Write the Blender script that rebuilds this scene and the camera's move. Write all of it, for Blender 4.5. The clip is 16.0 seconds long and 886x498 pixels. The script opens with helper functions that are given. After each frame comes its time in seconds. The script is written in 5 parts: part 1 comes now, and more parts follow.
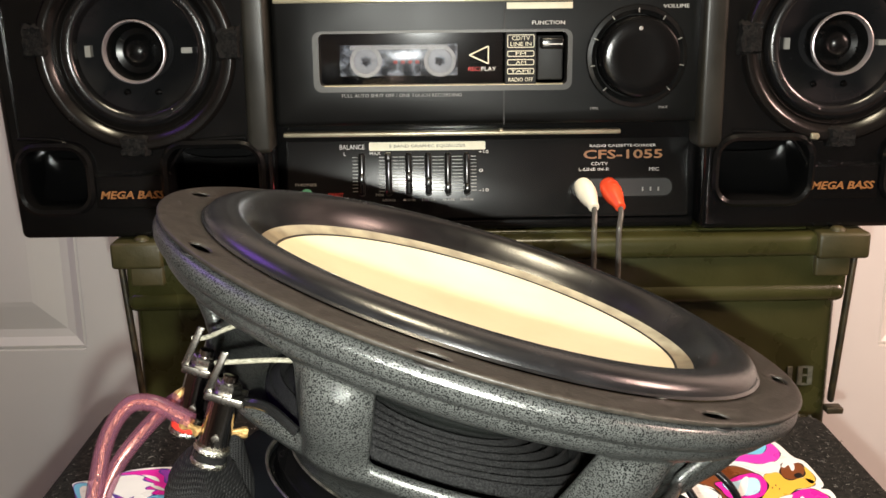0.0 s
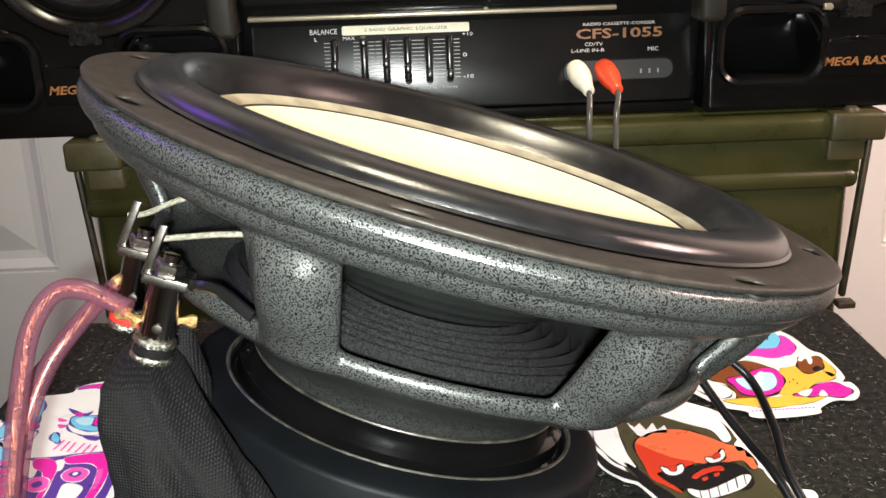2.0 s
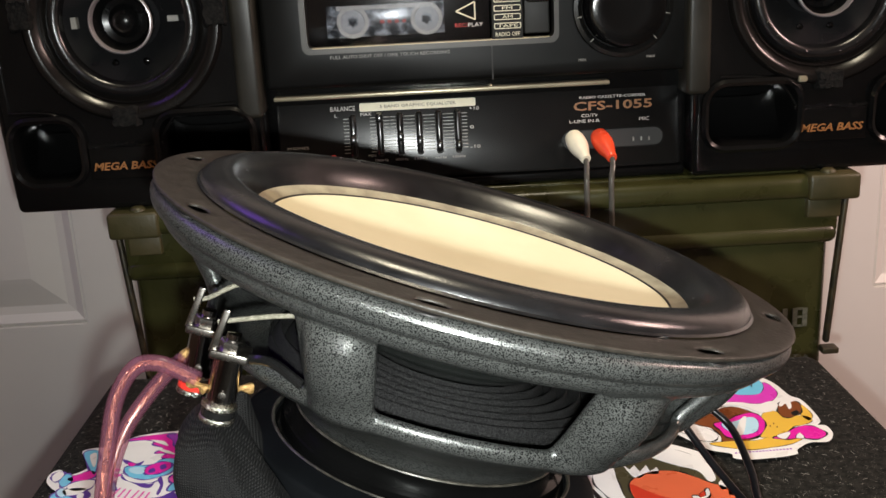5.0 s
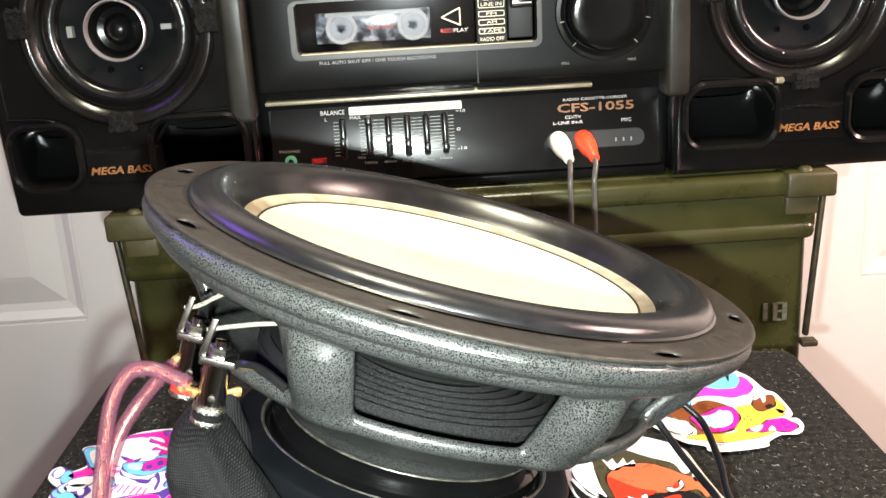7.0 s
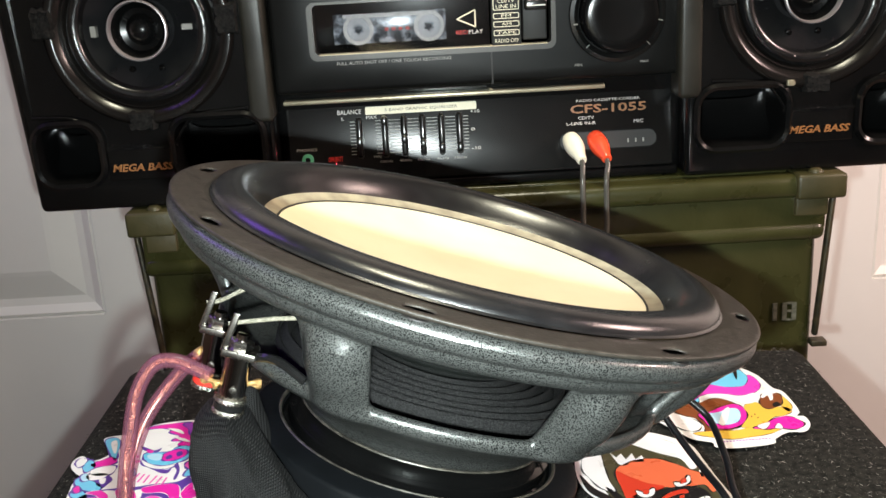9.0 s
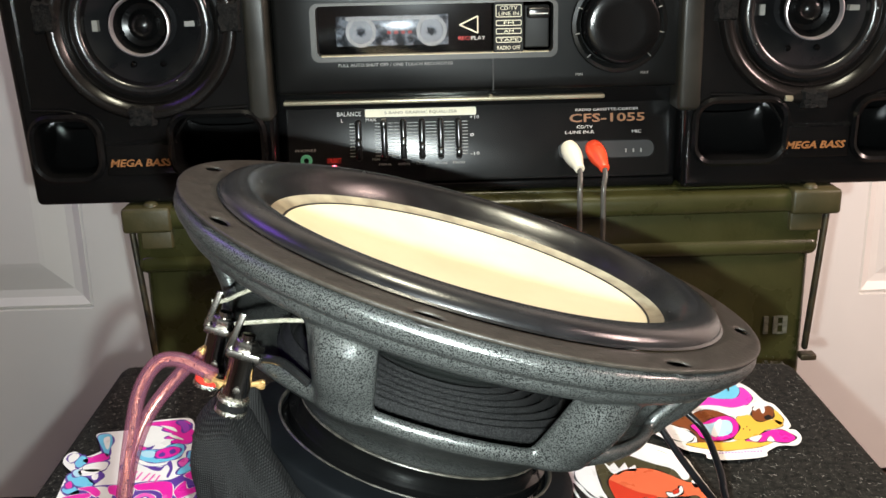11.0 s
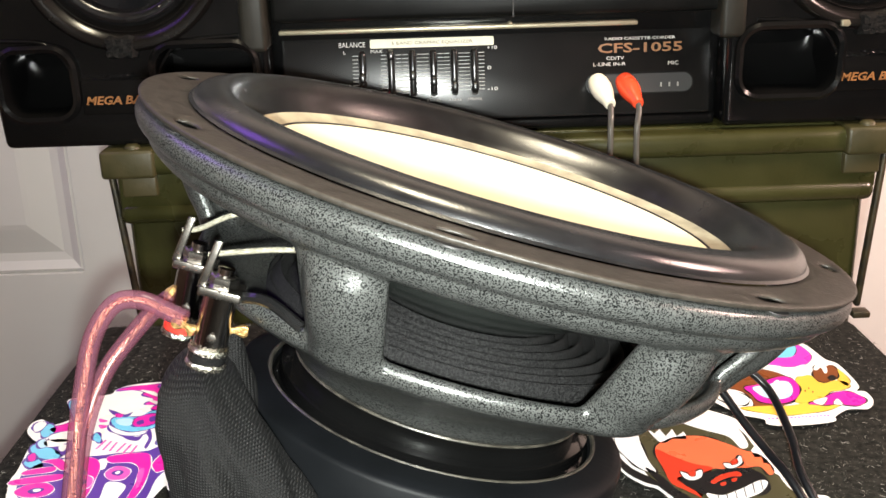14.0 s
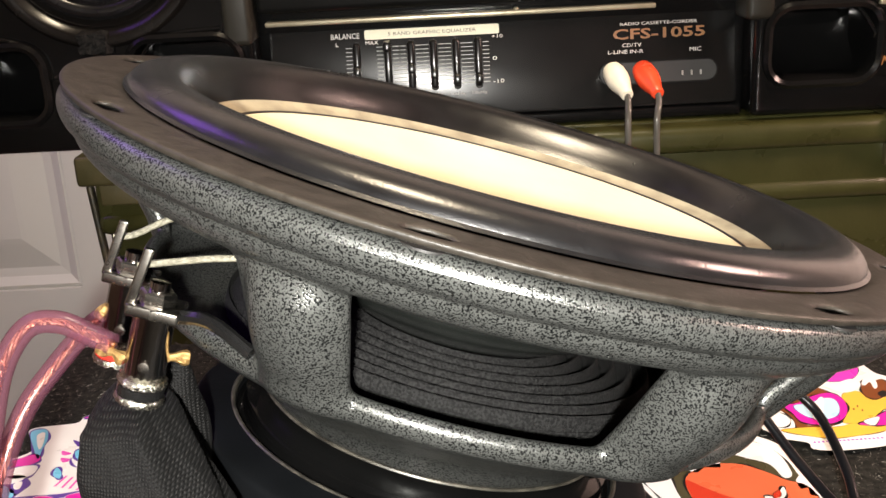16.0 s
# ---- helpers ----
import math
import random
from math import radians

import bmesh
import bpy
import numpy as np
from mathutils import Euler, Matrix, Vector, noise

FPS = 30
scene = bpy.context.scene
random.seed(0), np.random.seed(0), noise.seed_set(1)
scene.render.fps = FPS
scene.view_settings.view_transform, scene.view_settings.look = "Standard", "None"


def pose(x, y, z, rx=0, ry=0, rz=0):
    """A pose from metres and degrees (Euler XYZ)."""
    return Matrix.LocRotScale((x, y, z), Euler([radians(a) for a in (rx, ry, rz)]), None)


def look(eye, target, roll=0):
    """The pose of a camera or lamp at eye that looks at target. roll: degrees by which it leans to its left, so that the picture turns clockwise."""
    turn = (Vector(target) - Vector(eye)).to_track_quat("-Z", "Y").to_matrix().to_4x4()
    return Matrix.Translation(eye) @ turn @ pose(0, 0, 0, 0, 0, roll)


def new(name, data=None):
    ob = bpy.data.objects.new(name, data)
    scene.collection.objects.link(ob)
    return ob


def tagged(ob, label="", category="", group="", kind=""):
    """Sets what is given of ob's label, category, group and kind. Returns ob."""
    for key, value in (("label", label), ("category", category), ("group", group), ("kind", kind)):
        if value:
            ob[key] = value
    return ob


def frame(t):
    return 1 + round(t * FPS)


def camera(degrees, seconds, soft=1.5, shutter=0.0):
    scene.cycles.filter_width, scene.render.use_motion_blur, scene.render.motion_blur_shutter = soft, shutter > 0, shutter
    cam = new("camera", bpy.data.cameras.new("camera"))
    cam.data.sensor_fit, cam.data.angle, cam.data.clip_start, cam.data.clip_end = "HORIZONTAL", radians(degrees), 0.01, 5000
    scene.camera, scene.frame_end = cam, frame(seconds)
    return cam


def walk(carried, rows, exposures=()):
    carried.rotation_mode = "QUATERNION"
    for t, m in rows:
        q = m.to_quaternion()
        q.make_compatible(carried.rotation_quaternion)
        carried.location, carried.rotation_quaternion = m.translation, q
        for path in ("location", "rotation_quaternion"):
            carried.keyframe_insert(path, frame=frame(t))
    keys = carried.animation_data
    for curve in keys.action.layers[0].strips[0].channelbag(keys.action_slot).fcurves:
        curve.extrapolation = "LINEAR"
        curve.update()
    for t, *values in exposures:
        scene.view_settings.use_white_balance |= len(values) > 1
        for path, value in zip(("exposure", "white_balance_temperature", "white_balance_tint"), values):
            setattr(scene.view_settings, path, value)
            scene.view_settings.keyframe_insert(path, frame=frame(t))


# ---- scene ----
cam = camera(47.3, 16.0, soft=1.5)
EXPO = [(0, 0.05, 7000, 12), (0.5, 0.05, 6750, 11), (1.5, 0.15, 6600, 11), (2.5, 0.05, 6650, 11), (3.5, -0.17, 6750, 13), (4, -0.88, 6700, 14), (6.3, 0.25, 6500, 11), (6.5, 0.33, 6450, 11), (7, 0.80, 6450, 8), (7.5, 0.64, 6450, 8),
        (8, 0.50, 6350, 7), (8.5, 0.1, 6300, 7), (11, 0.13, 6300, 7), (12, -0.27, 6600, 9), (13, 0.08, 6550, 10), (13.5, 0.42, 6600, 10), (15, 0.45, 7050, 17), (16, 0.15, 7150, 18)]
PATH = [
    (0, (0.028, 0.0, 0.212), (0.061, 1.935, -0.292), -0.6),
    (0.5, (0.027, 0.003, 0.207), (0.091, 1.912, -0.386), -0.7),
    (1, (0.029, 0.019, 0.196), (0.093, 1.915, -0.44), -1.2),
    (1.5, (0.031, 0.037, 0.183), (0.09, 1.928, -0.466), -1.6),
    (2, (0.03, 0.036, 0.185), (0.083, 1.928, -0.461), -1.9),
    (2.5, (0.026, 0.035, 0.186), (0.075, 1.931, -0.448), -1.6),
    (3, (0.021, 0.028, 0.192), (0.063, 1.933, -0.417), -1.2),
    (3.5, (0.017, 0.018, 0.198), (0.054, 1.936, -0.371), -1.1),
    (4, (0.023, 0.013, 0.201), (0.068, 1.935, -0.348), -1.4),
    (4.2, (0.025, 0.01, 0.202), (0.074, 1.932, -0.35), -1.8),
    (6.3, (0.033, -0.02, 0.221), (0.058, 1.888, -0.38), -3.6),
    (6.5, (0.035, -0.019, 0.221), (0.064, 1.89, -0.374), -3.5),
    (7, (0.035, -0.019, 0.22), (0.072, 1.89, -0.375), -3.4),
    (7.5, (0.035, -0.02, 0.22), (0.072, 1.885, -0.388), -3.3),
    (8, (0.035, -0.026, 0.222), (0.058, 1.88, -0.384), -3.4),
    (8.5, (0.035, -0.028, 0.223), (0.044, 1.88, -0.378), -3.5),
    (11, (0.028, -0.029, 0.225), (0.069, 1.88, -0.37), -1.3),
    (11.5, (0.026, -0.031, 0.226), (0.055, 1.885, -0.347), -1.4),
    (12, (0.027, -0.031, 0.226), (0.052, 1.884, -0.351), -1.4),
    (12.5, (0.026, -0.028, 0.223), (0.049, 1.876, -0.387), -1.5),
    (13, (0.025, -0.022, 0.22), (0.045, 1.873, -0.417), -1.6),
    (13.5, (0.024, -0.002, 0.206), (0.047, 1.891, -0.437), -1.6),
    (14, (0.024, 0.024, 0.193), (0.052, 1.918, -0.45), -1.7),
    (14.5, (0.027, 0.053, 0.182), (0.041, 1.946, -0.464), -2.4),
    (15, (0.03, 0.07, 0.176), (0.032, 1.96, -0.477), -2.9),
    (15.5, (0.031, 0.067, 0.178), (0.028, 1.961, -0.464), -3.0),
    (16, (0.032, 0.065, 0.178), (0.022, 1.964, -0.447), -3.0),
]
walk(cam, [(t, look(eye, target, roll)) for t, eye, target, roll in PATH], EXPO)

# ---- light ----
world = bpy.data.worlds.new("room_air")
world.use_nodes = True
world.node_tree.nodes["Background"].inputs[0].default_value = (0.9, 0.85, 0.8, 1)
world.node_tree.nodes["Background"].inputs[1].default_value = 0.006
scene.world = world


def lamp(name, kind, eye, target, watts, colour, size):
    data = bpy.data.lights.new(name, kind)
    data.energy, data.color = watts, colour
    if kind == "AREA":
        data.size = size
    else:
        data.shadow_soft_size = size
    if kind == "SPOT":
        data.spot_size, data.spot_blend = radians(104), 1.0
    ob = new(name, data)
    ob.matrix_world = look(eye, target)
    return ob


# the small white torch beside the lens, the warm ceiling lamp, the purple and the pink glow from the sides
lamp("torch", "SPOT", (0.029, 0.006, 0.189), (0.095, 0.5, 0.05), 12.3, (0.93, 1.0, 0.98), 0.004)
lamp("ceiling_lamp", "AREA", (0.10, 0.30, 1.15), (0.12, 0.45, 0), 8.2, (1.0, 0.91, 0.68), 0.22)
lamp("purple_lamp", "AREA", (-0.62, 0.55, 0.72), (0.0, 0.28, 0.12), 1.3, (0.34, 0.13, 1.0), 0.34)
lamp("pink_lamp", "AREA", (0.92, 0.28, 0.50), (0.48, 0.90, 0.0), 9.5, (1.0, 0.70, 0.62), 0.2)


# ---- materials ----
def surface(name, col, col2=None, scale=40.0, rough=0.5, metal=0.0, bump=0.0, bump_scale=400.0, rough_var=0.12, contrast=(0.35, 0.65), coat=0.0, sheen=0.0, spec=0.5):
    m = bpy.data.materials.new(name)
    m.use_nodes = True
    nt = m.node_tree
    n, l = nt.nodes, nt.links
    b = n["Principled BSDF"]
    b.inputs["Metallic"].default_value = metal
    b.inputs["Coat Weight"].default_value = coat
    b.inputs["Coat Roughness"].default_value = 0.12
    b.inputs["Sheen Weight"].default_value = sheen
    b.inputs["Specular IOR Level"].default_value = spec
    tc = n.new("ShaderNodeTexCoord")
    big = n.new("ShaderNodeTexNoise")
    big.inputs["Scale"].default_value, big.inputs["Detail"].default_value = scale, 6
    l.new(tc.outputs["Object"], big.inputs["Vector"])
    fine = n.new("ShaderNodeTexNoise")
    fine.inputs["Scale"].default_value, fine.inputs["Detail"].default_value = bump_scale, 4
    l.new(tc.outputs["Object"], fine.inputs["Vector"])
    ramp = n.new("ShaderNodeValToRGB")
    ramp.color_ramp.elements[0].position, ramp.color_ramp.elements[1].position = contrast
    ramp.color_ramp.elements[0].color = (*col, 1)
    ramp.color_ramp.elements[1].color = (*(col2 or [c * 1.25 for c in col]), 1)
    l.new(big.outputs["Fac"], ramp.inputs["Fac"])
    l.new(ramp.outputs["Color"], b.inputs["Base Color"])
    mr = n.new("ShaderNodeMapRange")
    mr.inputs["To Min"].default_value, mr.inputs["To Max"].default_value = max(0.02, rough - rough_var), min(1, rough + rough_var)
    l.new(big.outputs["Fac"], mr.inputs["Value"])
    l.new(mr.outputs["Result"], b.inputs["Roughness"])
    if bump:
        bp = n.new("ShaderNodeBump")
        bp.inputs["Strength"].default_value, bp.inputs["Distance"].default_value = min(1, bump), 0.0006
        l.new(fine.outputs["Fac"], bp.inputs["Height"])
        l.new(bp.outputs["Normal"], b.inputs["Normal"])
    return m


def speckle(name):
    """Silver-vein powder coat: glossy grey skin broken by small dark pits."""
    m = surface(name, (0.03, 0.03, 0.03), None, 60, 0.29, 0.66, rough_var=0.03)
    n, l = m.node_tree.nodes, m.node_tree.links
    b = n["Principled BSDF"]
    tc = n.new("ShaderNodeTexCoord")
    a = n.new("ShaderNodeTexNoise")
    a.inputs["Scale"].default_value, a.inputs["Detail"].default_value, a.inputs["Roughness"].default_value = 2650, 2.5, 0.5
    l.new(tc.outputs["Object"], a.inputs["Vector"])
    ramp = n.new("ShaderNodeValToRGB")
    ramp.color_ramp.elements[0].position, ramp.color_ramp.elements[1].position = 0.42, 0.52
    ramp.color_ramp.elements[0].color, ramp.color_ramp.elements[1].color = (0.012, 0.013, 0.013, 1), (0.150, 0.156, 0.148, 1)
    l.new(a.outputs["Fac"], ramp.inputs["Fac"])
    l.new(ramp.outputs["Color"], b.inputs["Base Color"])
    bp = n.new("ShaderNodeBump")
    bp.inputs["Strength"].default_value, bp.inputs["Distance"].default_value = 0.30, 0.0006
    l.new(ramp.outputs["Color"], bp.inputs["Height"])
    l.new(bp.outputs["Normal"], b.inputs["Normal"])
    b.inputs["Specular Tint"].default_value = (0.3, 0.3, 0.3, 1)
    b.inputs["Coat Weight"].default_value = 0.2
    b.inputs["Coat Roughness"].default_value = 0.2
    return m


def woven(name, col, pitch, rough=0.75, axes=("X", "Z")):
    """Coarse woven cloth of crossing threads."""
    m = surface(name, col, [c * 1.6 for c in col], 60, rough, spec=0.3)
    n, l = m.node_tree.nodes, m.node_tree.links
    b = n["Principled BSDF"]
    tc = n.new("ShaderNodeTexCoord")
    add = n.new("ShaderNodeMath")
    add.operation = "MULTIPLY"
    for k, axis in enumerate(axes):
        w = n.new("ShaderNodeTexWave")
        w.bands_direction = axis
        w.inputs["Scale"].default_value = 0.31 / pitch
        w.inputs["Distortion"].default_value = 1.0
        w.inputs["Detail"].default_value = 1
        l.new(tc.outputs["Object"], w.inputs["Vector"])
        l.new(w.outputs["Fac"], add.inputs[k])
    bp = n.new("ShaderNodeBump")
    bp.inputs["Strength"].default_value, bp.inputs["Distance"].default_value = 1.0, pitch * 0.6
    l.new(add.outputs["Value"], bp.inputs["Height"])
    l.new(bp.outputs["Normal"], b.inputs["Normal"])
    # thread glints and the dark between threads are put into the colour
    mix = n.new("ShaderNodeMix")
    mix.data_type = "RGBA"
    mix.inputs["A"].default_value = (*[c * 0.15 for c in col], 1)
    mix.inputs["B"].default_value = (*[c * 7.0 for c in col], 1)
    l.new(add.outputs["Value"], mix.inputs["Factor"])
    l.new(mix.outputs["Result"], b.inputs["Base Color"])
    return m


def jacket(name):
    """Clear pink plastic insulation."""
    m = bpy.data.materials.new(name)
    m.use_nodes = True
    n, l = m.node_tree.nodes, m.node_tree.links
    out = n["Material Output"]
    b = n["Principled BSDF"]
    b.inputs["Base Color"].default_value = (0.15, 0.060, 0.085, 1)
    b.inputs["Roughness"].default_value = 0.22
    tr = n.new("ShaderNodeBsdfTransparent")
    tr.inputs["Color"].default_value = (1.0, 0.78, 0.84, 1)
    mx = n.new("ShaderNodeMixShader")
    mx.inputs[0].default_value = 0.44
    l.new(tr.outputs[0], mx.inputs[1])
    l.new(b.outputs[0], mx.inputs[2])
    l.new(mx.outputs[0], out.inputs["Surface"])
    return m


def glowing(name, col, strength):
    m = bpy.data.materials.new(name)
    m.use_nodes = True
    b = m.node_tree.nodes["Principled BSDF"]
    b.inputs["Base Color"].default_value = (*col, 1)
    b.inputs["Emission Color"].default_value = (*col, 1)
    b.inputs["Emission Strength"].default_value = strength
    return m


def clear(name, tint=(1, 1, 1)):
    m = bpy.data.materials.new(name)
    m.use_nodes = True
    n, l = m.node_tree.nodes, m.node_tree.links
    tr = n.new("ShaderNodeBsdfTransparent")
    tr.inputs["Color"].default_value = (*tint, 1)
    gl = n.new("ShaderNodeBsdfGlossy")
    gl.inputs["Roughness"].default_value = 0.06
    mx = n.new("ShaderNodeMixShader")
    mx.inputs[0].default_value = 0.07
    l.new(tr.outputs[0], mx.inputs[1])
    l.new(gl.outputs[0], mx.inputs[2])
    l.new(mx.outputs[0], n["Material Output"].inputs["Surface"])
    return m


CARPET = surface("carpet", (0.006, 0.006, 0.0055), (0.024, 0.023, 0.020), 320, 0.95, bump=0.6, bump_scale=900, spec=0.1)
FIBRE = surface("carpet_fibre", (0.008, 0.008, 0.007), (0.14, 0.13, 0.115), 420, 0.9, spec=0.15)
DOORPAINT = surface("door_paint", (0.70, 0.69, 0.66), (0.76, 0.75, 0.72), 6, 0.45, bump=0.15, bump_scale=60)
WALLPAINT = surface("wall_paint", (0.62, 0.58, 0.54), (0.68, 0.64, 0.6), 4, 0.8, bump=0.2, bump_scale=120)
CEILPAINT = surface("ceiling_paint", (0.75, 0.73, 0.7), None, 4, 0.9)
FLOORMAT = surface("floor_boards", (0.10, 0.07, 0.05), (0.16, 0.11, 0.08), 9, 0.5, bump=0.2, bump_scale=80)
SILVERVEIN = speckle("silver_vein_coat")
GASKET = surface("gasket_rubber", (0.017, 0.014, 0.0105), (0.030, 0.025, 0.0195), 260, 0.5, bump=0.3, bump_scale=700)
RUBBER = surface("surround_rubber", (0.004, 0.004, 0.0044), (0.0075, 0.0075, 0.0080), 120, 0.25, bump=0.10, bump_scale=1500, rough_var=0.06, spec=0.8, sheen=0.012)
CONE = surface("cone_fibre", (0.80, 0.75, 0.50), (0.87, 0.82, 0.57), 30, 0.62, bump=0.15, bump_scale=500)
CONERIM = surface("cone_rim_glue", (0.25, 0.22, 0.155), (0.40, 0.36, 0.25), 150, 0.5, bump=0.3)
DARKLINE = surface("dark_seam", (0.012, 0.011, 0.010), None, 50, 0.6)
CONEBACK = surface("cone_back", (0.018, 0.021, 0.019), (0.028, 0.032, 0.029), 60, 0.16, rough_var=0.04)
SPIDER = surface("spider_cloth", (0.0025, 0.0025, 0.0026), (0.017, 0.017, 0.0167), 1700, 0.8, bump=0.7, bump_scale=1700, spec=0.2, contrast=(0.42, 0.62))
CLOTH = woven("mesh_cloth", (0.0032, 0.0031, 0.0030), 0.00065)
BOOT = surface("magnet_boot_rubber", (0.0030, 0.0035, 0.0041), (0.0046, 0.0053, 0.0062), 40, 0.5, bump=0.1, spec=0.12)
BLACKPLATE = surface("black_steel", (0.0025, 0.0025, 0.0025), None, 60, 0.08, bump=0.03, rough_var=0.03, spec=0.25)
LIPGOLD = surface("worn_lip", (0.025, 0.023, 0.019), (0.085, 0.078, 0.062), 260, 0.4, 0.3)
DARKCHROME = surface("black_nickel", (0.36, 0.33, 0.31), None, 60, 0.12, 1.0)
CHROME = surface("bright_nickel", (0.46, 0.44, 0.40), (0.30, 0.28, 0.25), 300, 0.26, 1.0, bump=0.1)
KNURL = surface("knurled_nickel", (0.85, 0.82, 0.70), (0.50, 0.47, 0.40), 1400, 0.25, 1.0, bump=1.0, bump_scale=1500)
REDBAND = surface("red_plastic", (0.62, 0.03, 0.02), None, 60, 0.3)
BLACKBAND = surface("black_plastic", (0.006, 0.006, 0.006), (0.010, 0.010, 0.010), 90, 0.2, bump=0.05, bump_scale=900, rough_var=0.05)
TINSEL = surface("tinsel_braid", (0.14, 0.13, 0.095), (0.28, 0.265, 0.20), 900, 0.5, bump=1.0, bump_scale=1300)
COPPER = surface("copper_strand", (0.72, 0.36, 0.18), (0.95, 0.62, 0.36), 700, 0.3, 1.0, bump=1.0, bump_scale=1200)
BRASS = surface("frayed_brass", (0.26, 0.15, 0.05), (0.50, 0.31, 0.12), 900, 0.4, 0.6, bump=1.0, bump_scale=1200)
JACKET = jacket("pink_insulation")
CASEBLACK = surface("boombox_plastic", (0.0030, 0.0030, 0.0031), (0.0048, 0.0048, 0.0048), 25, 0.17, bump=0.06, bump_scale=1500, rough_var=0.05, spec=0.34)
PANELBLACK = surface("panel_plastic", (0.0045, 0.0045, 0.0045), (0.0065, 0.0065, 0.0062), 30, 0.25, bump=0.02, bump_scale=900, rough_var=0.03, spec=0.42)
LITBEVEL = surface("lit_bevel_plastic", (0.014, 0.0130, 0.0100), (0.023, 0.021, 0.016), 40, 0.38, spec=0.4)
UPPERBLACK = surface("front_plastic", (0.0042, 0.0042, 0.0040), (0.0062, 0.0062, 0.0059), 30, 0.33, bump=0.02, bump_scale=900, rough_var=0.05, spec=0.15)
TWEETER = surface("tweeter_plastic", (0.004, 0.004, 0.004), None, 90, 0.25, spec=0.3)
GREYTRIM = surface("trim_grey", (0.034, 0.031, 0.028), (0.046, 0.043, 0.039), 40, 0.4, 0.3)
GOLDTRIM = surface("champagne_trim", (0.36, 0.32, 0.22), (0.42, 0.38, 0.27), 60, 0.34, 0.55)
CREAMINK = surface("cream_print", (0.74, 0.68, 0.50), (0.80, 0.74, 0.56), 200, 0.5)
WHITEINK = surface("white_print", (0.55, 0.53, 0.49), None, 100, 0.5)
STENCILINK = surface("stencil_paint", (0.05, 0.05, 0.035), (0.12, 0.12, 0.09), 500, 0.6)
LINT = surface("lint", (0.22, 0.21, 0.19), None, 100, 0.9)
MATTEBLACK = surface("matte_black", (0.006, 0.006, 0.006), None, 60, 0.7)
# ink of the equaliser scale, raised in tone for reflections on its lines
FINEINK = surface("fine_print", (0.28, 0.27, 0.24), None, 100, 0.4)
GREYINK = surface("grey_print", (0.25, 0.24, 0.22), None, 100, 0.5)
ORANGEINK = surface("orange_print", (0.21, 0.085, 0.024), None, 100, 0.45)
REDINK = surface("red_print", (0.5, 0.03, 0.02), None, 100, 0.5)
DARKINK = surface("brown_print", (0.10, 0.07, 0.03), None, 100, 0.5)
VELCRO = surface("velcro_pile", (0.005, 0.005, 0.005), (0.018, 0.017, 0.016), 800, 0.95, bump=1.0, bump_scale=1400, spec=0.08)
SILVERRING = surface("satin_ring", (0.50, 0.46, 0.47), (0.6, 0.56, 0.57), 60, 0.3, 0.7)
WINDOWGLASS = clear("window_plastic", (0.72, 0.73, 0.76))
CASSETTE = surface("cassette_shell", (0.03, 0.034, 0.04), (0.55, 0.59, 0.64), 190, 0.2, contrast=(0.45, 0.68))
HUB = surface("hub_plastic", (0.36, 0.36, 0.36), None, 60, 0.4)
OLIVE = surface("olive_paint", (0.022, 0.0225, 0.0064), (0.038, 0.038, 0.0115), 28, 0.28, bump=0.25, bump_scale=350)
OLIVEWORN = surface("olive_worn", (0.030, 0.028, 0.009), (0.058, 0.047, 0.018), 45, 0.45, bump=0.3, bump_scale=300)
STEELDARK = surface("dark_bail_steel", (0.02, 0.018, 0.013), (0.06, 0.045, 0.02), 120, 0.5, 0.4, bump=0.4)
WHITERUB = surface("white_rca", (0.80, 0.74, 0.58), None, 60, 0.35)
REDRUB = surface("red_rca", (0.78, 0.075, 0.028), None, 60, 0.25)
CABLEGREY = surface("cable_grey", (0.075, 0.07, 0.06), None, 90, 0.22)
CABLEBLACK = surface("cable_black", (0.004, 0.004, 0.0048), None, 90, 0.36, spec=0.25)
JACKGREEN = surface("jack_green", (0.10, 0.34, 0.20), None, 60, 0.35)
LEDRED = glowing("led_red", (1.0, 0.08, 0.12), 40.0)


def vinyl(name, col):
    return surface(name, col, [min(1, c * 1.06) for c in col], 80, 0.3, coat=0.3)


V = {k: vinyl("vinyl_" + k, c) for k, c in dict(
    white=(0.80, 0.78, 0.75), magenta=(0.72, 0.02, 0.34), pink=(0.75, 0.09, 0.42), blue=(0.16, 0.52, 0.72), paleblue=(0.45, 0.68, 0.80),
    purple=(0.10, 0.04, 0.28), black=(0.014, 0.012, 0.012), red=(0.60, 0.045, 0.02), brown=(0.19, 0.055, 0.018), yellow=(0.74, 0.45, 0.06), olive=(0.07, 0.06, 0.03),
    violet=(0.30, 0.05, 0.42), orange=(0.76, 0.15, 0.06), orchid=(0.66, 0.05, 0.46)).items()}


# ---- building helpers ----
def thing(name, m, label, category, group="", kind=""):
    ob = new(name)
    ob.empty_display_size = 0.02
    ob.matrix_world = m if isinstance(m, Matrix) else Matrix.Translation(m)
    return tagged(ob, label, category, group, kind)


